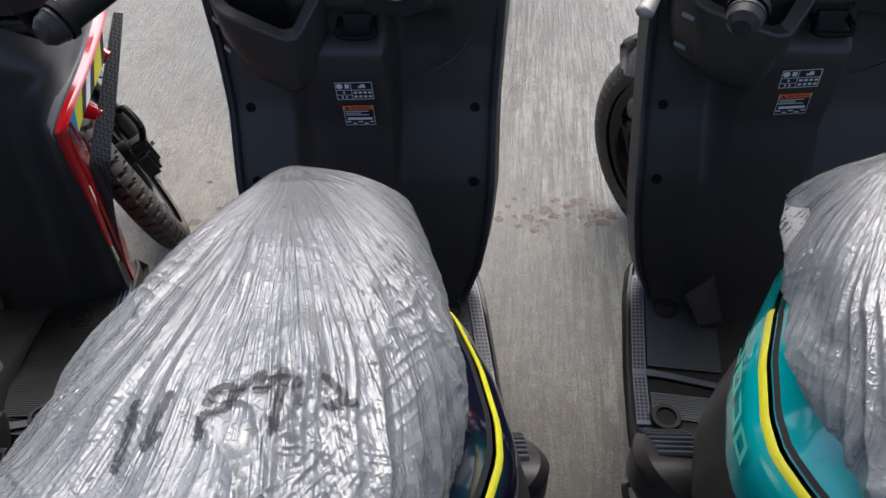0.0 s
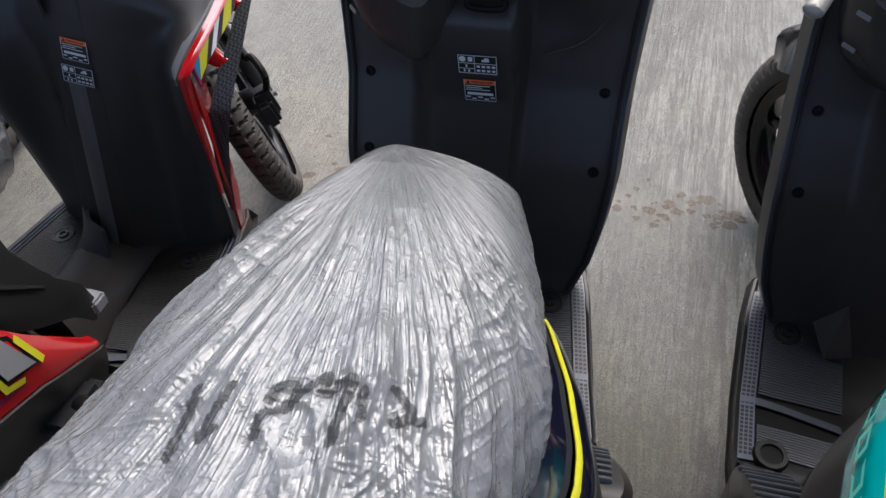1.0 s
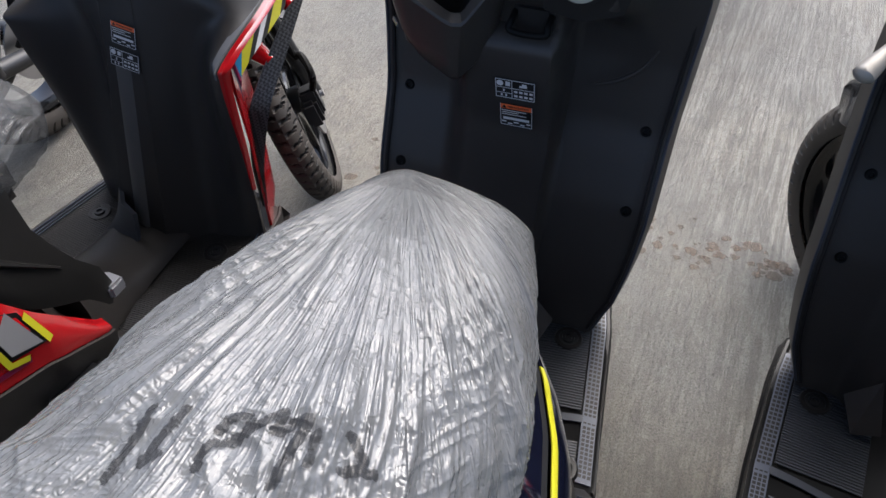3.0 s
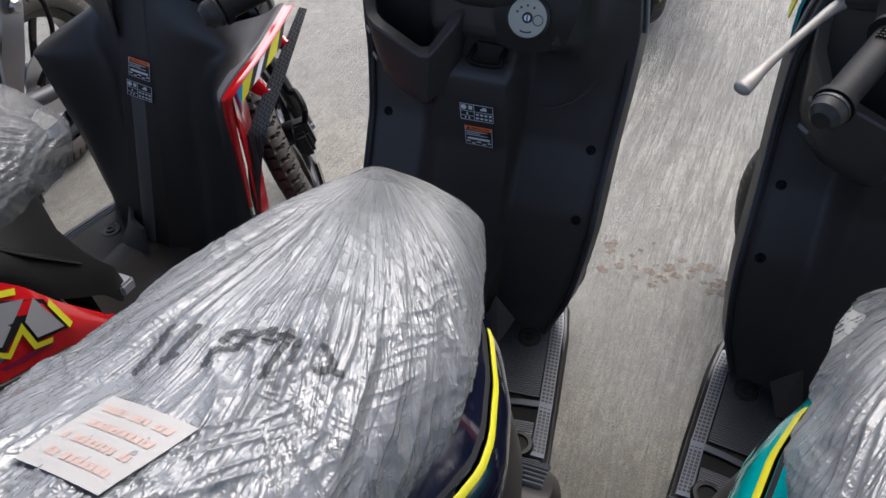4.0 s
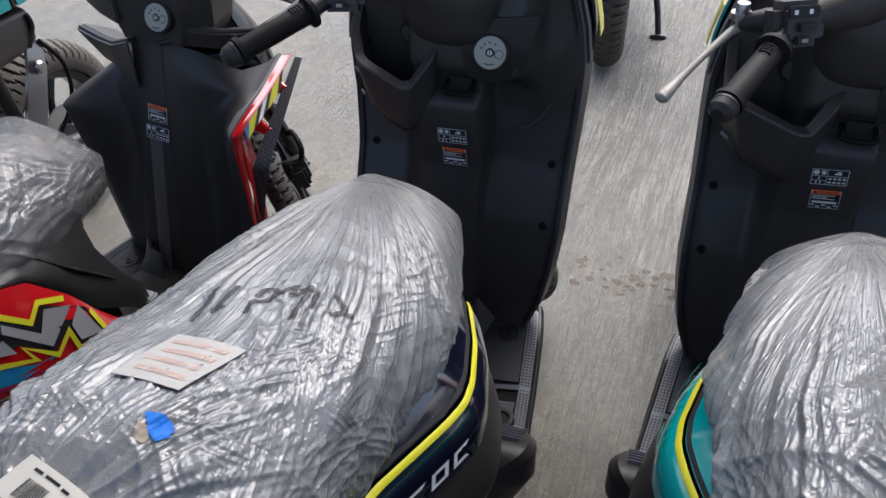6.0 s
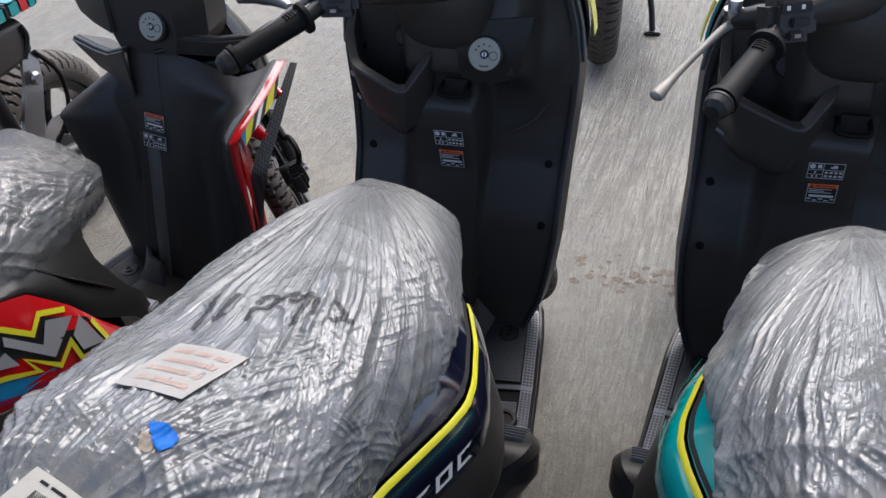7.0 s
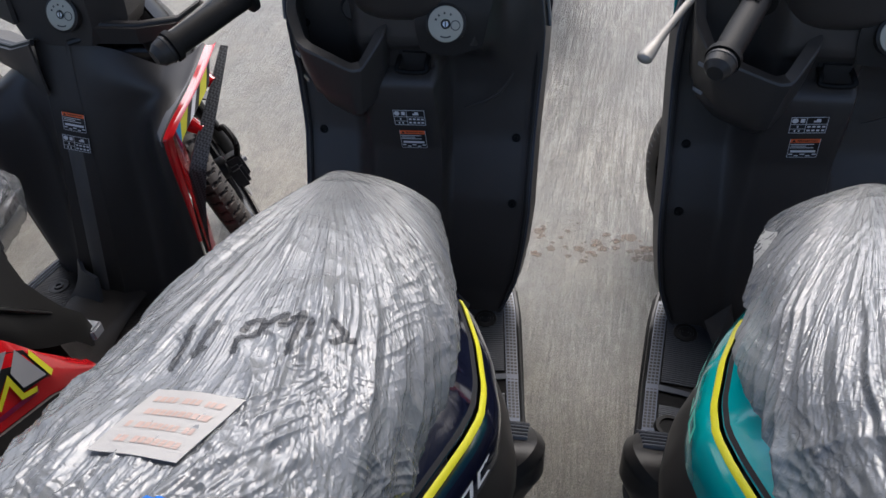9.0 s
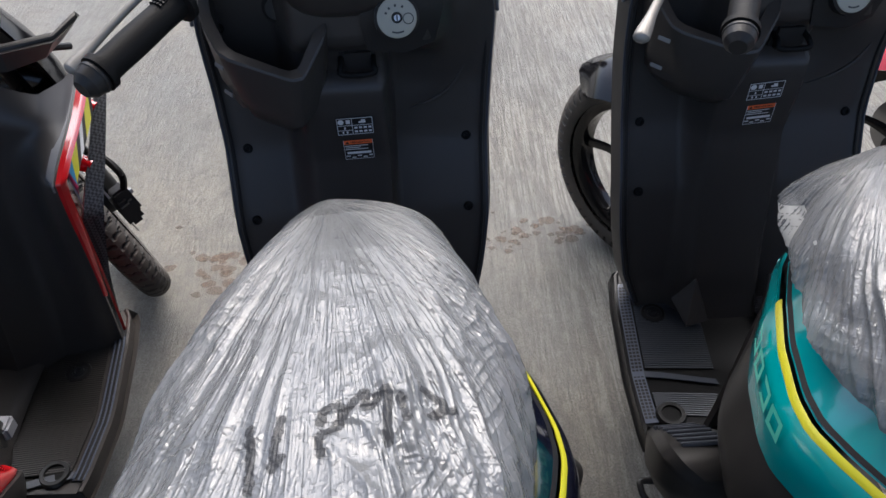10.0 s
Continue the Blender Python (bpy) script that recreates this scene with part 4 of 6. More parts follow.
    for z, nose in ((0.30, 0.0), (0.42, 0.03), (0.52, 0.06), (0.62, 0.15), (0.74, 0.20), (0.86, 0.20), (0.97, 0.14)):
        wz, y0 = np.interp(z, zs, w) + (0.006 if z > 0.8 else -0.012), np.interp(z, zs, ys) + 0.028
        rows.append([(wz * math.copysign(abs(math.cos(p)) ** 0.8, math.cos(p)), y0 + (nose + 0.03 - y0) * abs(math.sin(p)) ** 0.9, z) for p in np.linspace(0, math.pi, 25)])
    part("front_cowl", slab(smooth_rows(rows, 4), 0.005), paint, sc, "painted front cowl")
    for e in (-1, 1):
        rim = [(e * (float(np.interp(z, zs, w)) + 0.001), float(np.interp(z, zs, ys)) + 0.010, z) for z in np.linspace(0.80, 0.955, 8)]
        part("rim_line", tube(rim, 0.003, 8), SILVER, sh, "thin silver line along the shield's rim")
        flash = [[(e * (float(np.interp(z, zs, w)) + 0.013), float(np.interp(z, zs, ys)) + y, z) for y in (0.045, 0.085)] for z in (0.835, 0.86, 0.885, 0.91)]
        part("cowl_flash", slab(flash, e * 0.002), stripe, sc, "yellow flash on the front cowl")
    part("headlamp", moved(lathe([(0, 0.03), (0.05, 0.022), (0.075, 0.0), (0.07, -0.02)], 28), at_point((0, 0.205, 0.84), (0, 1, 0.2)) @ Matrix.Diagonal((1.5, 0.8, 1, 1))), HEADLAMP, sc, "clear headlamp")
    front_end(sc, front[0], front[1], front[2], fender, 0.245, front[3])
    st = Matrix.Translation((bar[0], bar[1], 0)) @ Matrix.Rotation(radians(bar[2]), 4, "Z")
    handlebar(sc, st, True, paint)
    # floorboard
    def side_x(y):
        return float(np.interp(-y, (0.0, 0.03, 0.10, 0.25, 0.40, 0.43), (0.165, 0.185, 0.200, 0.218, 0.235, 0.233)))
    def z_of(y):
        return float(np.interp(-y, (0.0, 0.28, 0.40), (0.256, 0.258, 0.285)))
    rows = [[(s * side_x(y), y, z_of(y) + (0.004 if abs(s) > 0.97 else 0.0)) for s in (-1, -0.975, -0.95, -0.5, 0, 0.5, 0.95, 0.975, 1)] for y in np.linspace(-0.01, -0.43, 22)]
    fl = part("floorboard", slab(rows, 0.03), SIDEP, sc, "black ribbed floorboard")
    floor_fittings(fl, side_x, -0.055, -0.395, z_of, False)
    foot_step(sc)
    for s in (-1, 1):
        part("floor_skirt", slab([[(s * (side_x(y) - 0.022), y, z_of(y) - 0.02), (s * (side_x(y) - 0.045), y, z_of(y) - 0.075)] for y in np.linspace(-0.03, -0.42, 10)], s * 0.006), BLACK, sc)
        part("toe_guard", slab([[(s * 0.050, -0.175, 0.275), (s * 0.088, -0.180, 0.264)], [(s * 0.066, -0.125, 0.335), (s * 0.104, -0.130, 0.290)]], s * 0.006), BLACK, sc)
    # rear body: knee panel, painted sides, black lower sides
    part("knee_panel", slab(smooth_rows([[(x, -0.385 - 0.05 * (abs(x) / 0.19) ** 2 * k, z) for x in np.linspace(-wd, wd, 13)] for z, wd, k in ((0.262, 0.135, 0.6), (0.40, 0.128, 1), (0.55, 0.115, 1), (0.70, 0.085, 1))], 4), 0.01), BLACK, sc, "black panel under the seat nose")
    ybs = np.concatenate((np.linspace(-0.37, -0.86, 36), np.linspace(-0.90, -1.26, 10)))
    for s in (-1, 1):
        up, mid_, lo, st_, bl = [], [], [], [], []
        for y in ybs:
            wd = side_width(y)
            zt = float(np.interp(-y, (0.37, 0.5, 0.66, 0.9, 1.26), (0.625, 0.655, 0.662, 0.69, 0.72)))
            drop = float(np.interp(-y, (0.37, 0.48, 0.66, 0.9, 1.26), (0.02, 0.062, 0.072, 0.07, 0.05)))
            fl_ = 0.015 * smoothstep(-y, 0.40, 0.56)
            mid_.append([(s * wd, y, zt - 0.004), (s * (wd + 0.006 + fl_ * 0.25), y, zt - 0.018), (s * (wd + 0.006 + fl_ * 0.7), y, zt - drop * 0.55), (s * (wd + 0.003 + fl_), y, zt - drop)])
            lo.append([(s * (wd + fl_ + 0.001), y, zt - drop + 0.001), (s * (wd + fl_ * 1.9 + 0.002), y, zt - drop - 0.04), (s * (wd + fl_ * 2.1), y, zt - drop - 0.10), (s * (wd * 0.75), y, zt - drop - 0.24)])
            st_.append([(s * (wd - 0.0022), y, zt + 0.0034), (s * (wd + 0.0014), y, zt + 0.0010), (s * (wd + 0.0034), y, zt - 0.0042)])
            bl.append([(s * (wd - 0.052), y, zt + 0.052), (s * (wd - 0.030), y, zt + 0.032), (s * (wd - 0.008), y, zt + 0.005)])
        sp = part("side_panel", slab(smooth_rows(np.array(mid_).transpose(1, 0, 2), 4), s * 0.004), paint, sc, "glossy painted side panel")
        part("lower_panel", slab(smooth_rows(np.array(lo).transpose(1, 0, 2), 3), s * 0.004), BLACK2, sc, "black lower side panel")
        part("upper_panel", slab(np.array(bl).transpose(1, 0, 2), s * 0.003), paint, sc, "glossy panel beside the seat")
        part("band", slab(np.array([[(p[2][0] - s * 0.026, p[2][1], p[2][2] + 0.0215), (p[2][0] + s * 0.001, p[2][1], p[2][2] + 0.0035)] for p in bl[3:]]).transpose(1, 0, 2), s * 0.002), inner, sp, "gloss black band inside the stripe")
        part("stripe", slab(np.array(st_[8:40]).transpose(1, 0, 2), s * 0.0015), stripe, sp, "yellow pinstripe")
        # slanted maker's mark as plain shapes
        y = -0.695 if s > 0 else -0.505
        for k in range(4):
            y1 = y - 0.030
            quad = []
            for yy, zz in ((y - 0.006, 0.0), (y1 - 0.006, 0.0), (y1, 1.0), (y, 1.0)):
                wd = side_width(yy)
                zt = float(np.interp(-yy, (0.37, 0.5, 0.66, 0.9, 1.26), (0.625, 0.655, 0.662, 0.69, 0.72)))
                zq = zt - (0.058 if s > 0 else 0.034) + 0.024 * zz
                quad.append((s * (wd + 0.0150 + 0.0085 * smoothstep(-yy, 0.40, 0.56) - 0.003 * zz), yy, zq))
            c = np.mean(quad, axis=0)
            ring = [tuple(c + (np.array(q) - c) * 0.55) for q in quad]
            v = quad + ring
            f = [(0, 1, 5, 4), (1, 2, 6, 5), (2, 3, 7, 6), (3, 0, 4, 7)][: 4 if k % 2 else 3]
            part("mark", (v, f), logo, sp, "slanted plain mark")
            y = y1 - 0.010
    seat(sc)
    # running gear
    wheel(sc, Matrix.Translation((0.0, -0.93, 0.265)), "rear_wheel", 0.25, 0.095, disc=False)
    part("engine_case", loft([[(-0.06 + 0.05 * k * math.cos(a), y, 0.28 + 0.075 * k * math.sin(a)) for a in np.arange(16) * math.pi / 8] for y, k in ((-0.45, 0.6), (-0.52, 1.0), (-0.75, 1.1), (-0.93, 1.0), (-1.0, 0.6))]), DARKMETAL, sc)
    for s in (-1, 1):
        part("stand_leg", tube([(s * 0.07, -0.60, 0.22), (s * 0.11, -0.64, 0.08), (s * 0.13, -0.67, 0.008)], 0.011, 10, 3), DARKMETAL, sc)
        part("stand_foot", block(s * 0.13 - 0.02, s * 0.13 + 0.02, -0.70, -0.64, 0.0, 0.012, 0.003), DARKMETAL, sc)
    part("underbody", block(-0.13, 0.13, -0.62, 0.02, 0.15, 0.245, 0.02), BLACK2, sc)
    part("side_stand_loop", tube([(-0.16, -0.47, 0.215), (-0.235, -0.462, 0.228), (-0.246, -0.472, 0.226), (-0.235, -0.492, 0.214), (-0.19, -0.505, 0.205), (-0.16, -0.50, 0.20)], 0.0055, 8, 5), BLACK2, sc, "bent black wire stand tang")
    part("tail_lamp", block(-0.07, 0.07, -1.30, -1.25, 0.66, 0.71, 0.012), RED, sc)
    return sc


def scooter_b(m, paint, label, steer=36.0, group="parked scooters"):
    """Sportier scooter with an angular, elbowed leg shield and graphic side panels."""
    sc = thing("scooter", m, label, "scooter", group)
    # rows from the floor upwards: height, centre depth, ridge half width, recess (x, y), rim (x, y, z)
    frames = [
        (0.218, -0.205, 0.050, 0.100, -0.135, (0.192, -0.090, 0.212)),
        (0.420, -0.150, 0.043, 0.098, -0.085, (0.205, -0.105, 0.420)),
        (0.560, -0.112, 0.038, 0.102, -0.062, (0.216, -0.126, 0.588)),
        (0.640, -0.094, 0.036, 0.125, -0.050, (0.219, -0.114, 0.624)),
        (0.710, -0.078, 0.036, 0.160, -0.040, (0.206, 0.020, 0.648)),
        (0.765, -0.066, 0.038, 0.158, 0.004, (0.188, 0.138, 0.672)),
    ]
    half = [[r[5]] for r in frames]
    sides_ = {1: [], -1: []}
    for (z, yc, wc, xr, yr, (ex, ey, ez)), e in [(r, e) for r in frames for e in (1, -1)]:
        if e < 0 and z > 0.68:
            xr, yr = 0.108, yr + 0.018
        zl = lambda x: z + (ez - z) * max(0.0, (x - wc) / (ex - wc)) ** 1.5
        xs_ = (0.0, wc - 0.004, wc + 0.003, wc + 0.5 * (xr - wc), xr, xr + 0.35 * (ex - xr), xr + 0.72 * (ex - xr), ex - 0.008, ex)
        ys_ = (yc, yc + 0.002, yc + 0.006, (yc + yr) / 2 + 0.003, yr, yr + 0.18 * (ey - yr), ey + 0.30 * (yr - ey) - 0.010, ey - 0.002, ey)
        sides_[e].append([(e * x, y, zl(x)) for x, y in zip(xs_, ys_)])
    full = [list(reversed(a[1:])) + c for a, c in zip(sides_[-1], sides_[1])]
    g = smooth_rows(np.array(full), 6)
    g = smooth_rows(g.transpose(1, 0, 2), 4).transpose(1, 0, 2)
    part("leg_shield", slab(g, -0.006), BLACK, sc, "black angular inner leg shield", angle=50)
    mid_row = g[:, g.shape[1] // 2]
    # the ridge's highlight, put into the colour of a paler grey strip
    facet = [[(-0.017, p[1] + 0.0005, p[2] + 0.001), (-0.013, p[1] - 0.0035, p[2] + 0.002), (0.011, p[1] - 0.0035, p[2] + 0.002), (0.015, p[1] + 0.0005, p[2] + 0.001)] for p in mid_row[: int(len(mid_row) * 0.46)]]
    part("keel_highlight", slab(facet, -0.003), KEEL, sc, "grey strip for the highlight along the shield's ridge", angle=50)
    part("shelf_edge", tube([(0.045, -0.074, 0.772), (0.10, -0.040, 0.778), (0.17, 0.030, 0.760), (0.205, 0.090, 0.735)], 0.006, 8, 4), BLACK2, sc, "black edge below the dash")
    warning_labels(sc, at_point((0.011, -0.1060, 0.600), (0.0, -1.0, 0.24)) @ Matrix.Rotation(radians(-5), 4, "Z") @ Matrix.Diagonal((1.10, 0.97, 1, 1)), True)
    # dash with lock and pointed side pockets
    part("dash_fin", slab([[(-0.05, -0.060, 0.880), (-0.15, -0.010, 0.862), (-0.255, 0.052, 0.850)], [(-0.05, -0.066, 0.800), (-0.14, -0.014, 0.792), (-0.225, 0.040, 0.790)]], 0.008), BLACK, sc, "pointed black fin beside the dash", angle=25)
    part("dash_cover", loft([[(x * k + 0.01, -0.045 + y, z) for x, y in ((-0.10, 0.06), (-0.075, -0.012), (0.0, -0.028), (0.085, -0.02), (0.125, 0.03), (0.11, 0.12), (-0.08, 0.12))] for z, y, k in ((0.765, 0, 0.9), (0.80, 0, 1.05), (0.86, 0, 1.1), (0.94, 0, 1.0), (0.97, 0, 0.8))]), BLACK, sc, "faceted black dash cover", angle=20)
    key_cover(sc, (0.058, -0.076, 0.828), (0.02, -0.94, 0.32), 0.027)
    for s in (-1, 1):
        if s > 0:
            top = [(0.085, -0.062, 0.800), (0.17, -0.045, 0.795), (0.225, 0.0, 0.790), (0.245, 0.05, 0.80)]
            base = [(0.085, -0.050, 0.765), (0.16, -0.03, 0.760), (0.20, 0.01, 0.760), (0.215, 0.05, 0.77)]
        else:
            top = [(-0.022, -0.090, 0.772), (-0.090, -0.066, 0.746), (-0.18, -0.012, 0.724), (-0.275, 0.030, 0.720)]
            base = [(-0.020, -0.094, 0.672), (-0.074, -0.066, 0.684), (-0.15, -0.012, 0.672), (-0.200, 0.012, 0.672)]
        deep = [(a, c + 0.016, e + 0.002) for a, c, e in top]
        well = [(a * 0.9, c + 0.075, e - 0.03) for a, c, e in top]
        part("side_pocket", slab([base, top, deep, well], s * 0.004), BLACK, sc, "pointed black side pocket", angle=25)
        part("pocket_rim", tube([(a, c + 0.006, e + 0.002) for a, c, e in top], 0.005, 8), BLACK2, sc)
        rim = [np.array(r[0]) * (s, 1, 1) for r in half]
        edge = smooth_rows(rim, 6)
        tuck = 0.0 if s > 0 else 0.075
        slim = np.interp(np.arange(len(edge)), (4, 12, 18, 30), (0.25, 0.62, 0.8, 0.9))
        strip = [[(p[0] - s * (0.003 * k + tuck), p[1] - 0.002 + tuck, p[2] + 0.003), (p[0] + s * (0.007 * k - tuck), p[1] - 0.001 + tuck, p[2] + 0.003), (p[0] + s * (0.011 * k - tuck), p[1] + 0.008 * k + tuck, p[2] + 0.001), (p[0] + s * (0.012 * k - tuck), p[1] + 0.022 * k + tuck, p[2])] for p, k in zip(edge[4:], slim[4:])]
        # light caught on the shield's edge is painted as a grey bevel
        bevel = [[(p[0] - s * (0.020 + tuck), p[1] + 0.012 + tuck, p[2] + 0.008), (p[0] - s * (0.006 + tuck), p[1] - 0.006 + tuck, p[2] + 0.004)] for p in edge[13:]]
        if s > 0:
            part("rim_bevel", slab(bevel, -s * 0.003), EDGELIT, sc, "bevelled shield edge with its caught light as grey")
        part("red_trim", slab(strip, -s * 0.004), paint, sc, "glossy painted edge trim", angle=30)
        for k, (mat, a, c, lab) in enumerate(((GREYPRINT, 13, 15, "silver grey print"), (MAGENTA, 15, 17, "wine flash"), (BLUE, 17, 19, "blue flash"), (YELLOW, 19, 21, "yellow flash"), (LABEL, 21, 22, "black print"), (WHITE, 22, 23, "white print"), (LABEL, 23, 24, "black print"), (YELLOW, 24, 26, "yellow flash"), (LABEL, 26, 27, "black print"))):
            seg = [[(p[0] + s * (0.008 - tuck), p[1] + 0.024 + tuck, p[2] + 0.002), (q[0] + s * (0.010 - tuck), q[1] + 0.030 + tuck, q[2] - 0.026)] for p, q in zip(edge[a : c + 1], edge[a - 2 : c - 1])]
            part("graphic_panel", slab(seg, -s * 0.004), mat, sc, lab)
        body = [[(p[0] - s * 0.002, p[1] + 0.03, p[2]), (p[0] - s * 0.05, p[1] + 0.12, p[2] + 0.015)] for p in edge[:21]]
        part("cowl_side", slab(body, -s * 0.005), paint, sc, "painted side of the front cowl")
        spine = smooth_rows([(0.186, -0.062, 0.270), (0.190, -0.060, 0.370), (0.196, -0.042, 0.455), (0.200, -0.020, 0.500), (0.206, 0.060, 0.572), (0.208, 0.168, 0.660)], 4)
        wide_ = np.interp(np.linspace(0, 1, len(spine)), (0, 0.25, 0.5, 0.75, 1), (0.006, 0.016, 0.022, 0.018, 0.010))
        blade = [[(s * (p[0] - k * 0.2), p[1] - k * 0.9, p[2] + k * 0.5), (s * (p[0] + k), p[1], p[2])] for p, k in zip(spine, wide_)]
        part("carbon_blade", slab(blade, -s * 0.008), CARBON, sc, "carbon-look guard blade", angle=30)
        for x, y, z in ((0.204, 0.02, 0.545), (0.206, 0.100, 0.610)):
            part("blade_strut", tube([(s * (x - 0.045), y + 0.01, z + 0.012), (s * x, y, z)], [0.020, 0.012], 10), paint, sc)
        part("indicator", tube([(s * 0.10, 0.16, 0.80), (s * 0.17, 0.17, 0.81), (s * 0.235, 0.15, 0.80)], [0.012, 0.028, 0.010], 12, 4, 0.7), SILVER, sc, "silver grey cowl corner")
    part("front_cowl", slab(smooth_rows([[(0.19 * k * math.copysign(abs(math.cos(p)) ** 0.8, math.cos(p)), 0.10 + ny * abs(math.sin(p)) ** 0.9, z) for p in np.linspace(0, math.pi, 17)] for z, ny, k in ((0.56, 0.06, 0.80), (0.62, 0.12, 0.85), (0.70, 0.12, 0.7), (0.78, 0.08, 0.45))], 4), 0.005), GLOSS, sc, "gloss black front cowl")
    part("visor", slab([[(x, 0.17 - 1.2 * x * x, 0.90), (x * 0.8, 0.10 - x * x, 1.0)] for x in np.linspace(-0.13, 0.13, 9)], 0.005), BLACK2, sc)
    front_end(sc, steer, 0.31, 0.258, BLACK, 0.24, 26, 0.066)
    st = Matrix.Rotation(radians(37), 4, "Z") @ Matrix.Translation((0, 0, 0.03))
    handlebar(sc, st, True)
    def side_x(y):
        return float(np.interp(-y, (0.0, 0.03, 0.10, 0.25, 0.40, 0.43), (0.175, 0.192, 0.207, 0.228, 0.240, 0.235)))
    def z_of(y):
        return float(np.interp(-y, (0.0, 0.28, 0.40), (0.216, 0.222, 0.250)))
    rows = [[(s * side_x(y), y, z_of(y) + (0.006 if abs(s) > 0.97 else 0.0)) for s in (-1, -0.975, -0.95, -0.5, 0, 0.5, 0.95, 0.975, 1)] for y in np.linspace(-0.01, -0.43, 22)]
    fl = part("floorboard", slab(rows, 0.03), BLACK, sc, "black woven floorboard")
    floor_fittings(fl, side_x, -0.085, -0.41, z_of, True, -0.172)
    part("floor_hump", loft(smooth_rows([[(k * 0.085 * math.cos(a), y, 0.235 + h * max(0.0, math.sin(a))) for a in np.arange(16) * math.pi / 8] for y, k, h in ((-0.10, 0.9, 0.03), (-0.2, 0.9, 0.032), (-0.32, 1.0, 0.05), (-0.40, 1.3, 0.14), (-0.44, 1.5, 0.30))], 3)), BLACK, sc, "moulded hump in the floor")
    part("tunnel_cap", slab(smooth_rows([[(-0.050, -0.165, 0.32), (-0.020, -0.196, 0.32), (0.020, -0.212, 0.32)], [(-0.052, -0.190, 0.275), (-0.024, -0.214, 0.275), (0.022, -0.224, 0.275)], [(-0.074, -0.215, 0.236), (-0.040, -0.232, 0.236), (0.016, -0.236, 0.236)]], 4), -0.008), STRIPD, sc, "grey pad at the foot of the ridge")
    # rear body
    part("knee_panel", slab(smooth_rows([[(x, y0 - 0.06 * (abs(x) / 0.19) ** 2, z) for x in np.linspace(-wd, wd, 13)] for z, wd, y0 in ((0.24, 0.165, -0.415), (0.40, 0.15, -0.465), (0.55, 0.12, -0.50), (0.67, 0.085, -0.48))], 4), 0.01), BLACK, sc, "black panel under the seat nose")
    ys = np.concatenate((np.linspace(-0.455, -0.72, 28), np.linspace(-0.75, -1.25, 16)))

    def rim_z(y):
        return float(np.interp(-y, (0.40, 0.46, 0.54, 0.58, 0.64, 0.70, 0.85, 1.25), (0.36, 0.375, 0.49, 0.56, 0.636, 0.665, 0.69, 0.73)))

    def low_z(y):
        return float(np.interp(-y, (0.40, 0.46, 0.52, 0.57, 0.67, 0.77, 0.95, 1.25), (0.352, 0.358, 0.395, 0.425, 0.462, 0.508, 0.57, 0.68)))

    def wide(y):
        return float(np.interp(-y, (0.36, 0.40, 0.46, 0.55, 0.68, 0.80, 1.0, 1.25), (0.14, 0.160, 0.186, 0.198, 0.200, 0.190, 0.155, 0.08)))

    def side_pt(s, y, t, out=0.0):
        """A point of the graphic side panel: t from its lower edge (0) to its upper edge (1)."""
        z0, z1 = low_z(y), rim_z(y)
        return (s * (wide(y) + out + 0.006 * math.sin(math.pi * t) - 0.016 * t), y, z0 + (z1 - z0) * t)

    for s in (-1, 1):
        rows = []
        for t in np.linspace(0, 1, 9):
            row = []
            for y in ys:
                z0, z1 = rim_z(y), 0.680
                ahead = float(np.interp(z0 + (z1 - z0) * t, (0.37, 0.43, 0.50, 0.57, 0.66), (0.03, 0.050, 0.005, -0.015, 0.0)))
                yy = y + ahead * float(np.interp(-y, (0.455, 0.60), (1.0, 0.0)))
                row.append((s * (wide(y) - 0.018 - 0.070 * t ** 1.6 + 0.010 * math.sin(math.pi * t)), yy, z0 + (z1 - z0) * t))
            rows.append(row)
        part("upper_panel", slab(rows, s * 0.004), SIDEP, sc, "black panel beside the seat", angle=25)
        part("panel_rib", tube([rows[3][2], rows[4][8], rows[5][14]], [0.004, 0.010, 0.003], 8, 5, 0.5), SIDEP, sc)
        part("lower_panel", slab(smooth_rows(np.array([[(s * (wide(y) + 0.002), y, low_z(y)), (s * (wide(y) - 0.01), y, low_z(y) - 0.05), (s * (wide(y) * 0.7), y, low_z(y) - 0.16)] for y in ys]).transpose(1, 0, 2), 4), s * 0.004), BLACK, sc, "black lower side panel")
        sp = part("side_panel", slab(np.array([[side_pt(s, y, t) for y in ys] for t in np.linspace(0, 1, 9)]), s * 0.004), paint, sc, "glossy painted side panel with angular graphics")

        def on_panel(y, zz, out):
            t = (zz - low_z(y)) / max(0.01, rim_z(y) - low_z(y))
            return side_pt(s, y, t, out)

        def patch(mat, pts, out, lab):
            """A flat printed patch from (y, z) corners, laid just above the panel."""
            part("graphic", ([on_panel(y, zz, out) for y, zz in pts], [tuple(range(len(pts)))]), mat, sp, lab)

        def line(mat, pts, width, out, lab):
            """A printed line of even width through (y, z) corners."""
            p = np.array(pts, float)
            d = np.diff(p, axis=0)
            nrm = np.stack([-d[:, 1], d[:, 0]], 1) / np.linalg.norm(d, axis=1, keepdims=True)
            rows = []
            for i in range(len(p)):
                n1, n2 = nrm[max(i - 1, 0)], nrm[min(i, len(nrm) - 1)]
                mt = (n1 + n2) / max(0.35, 1 + n1 @ n2)
                rows.append([on_panel(*(p[i] + mt * width * e), out) for e in (-0.5, 0.5)])
            part("graphic", grid(rows), mat, sp, lab)

        patch(BLUE, [(-0.790, 0.565), (-0.742, 0.551), (-0.693, 0.513), (-0.643, 0.495), (-0.726, 0.505), (-0.790, 0.528)], 0.0016, "blue lower band")
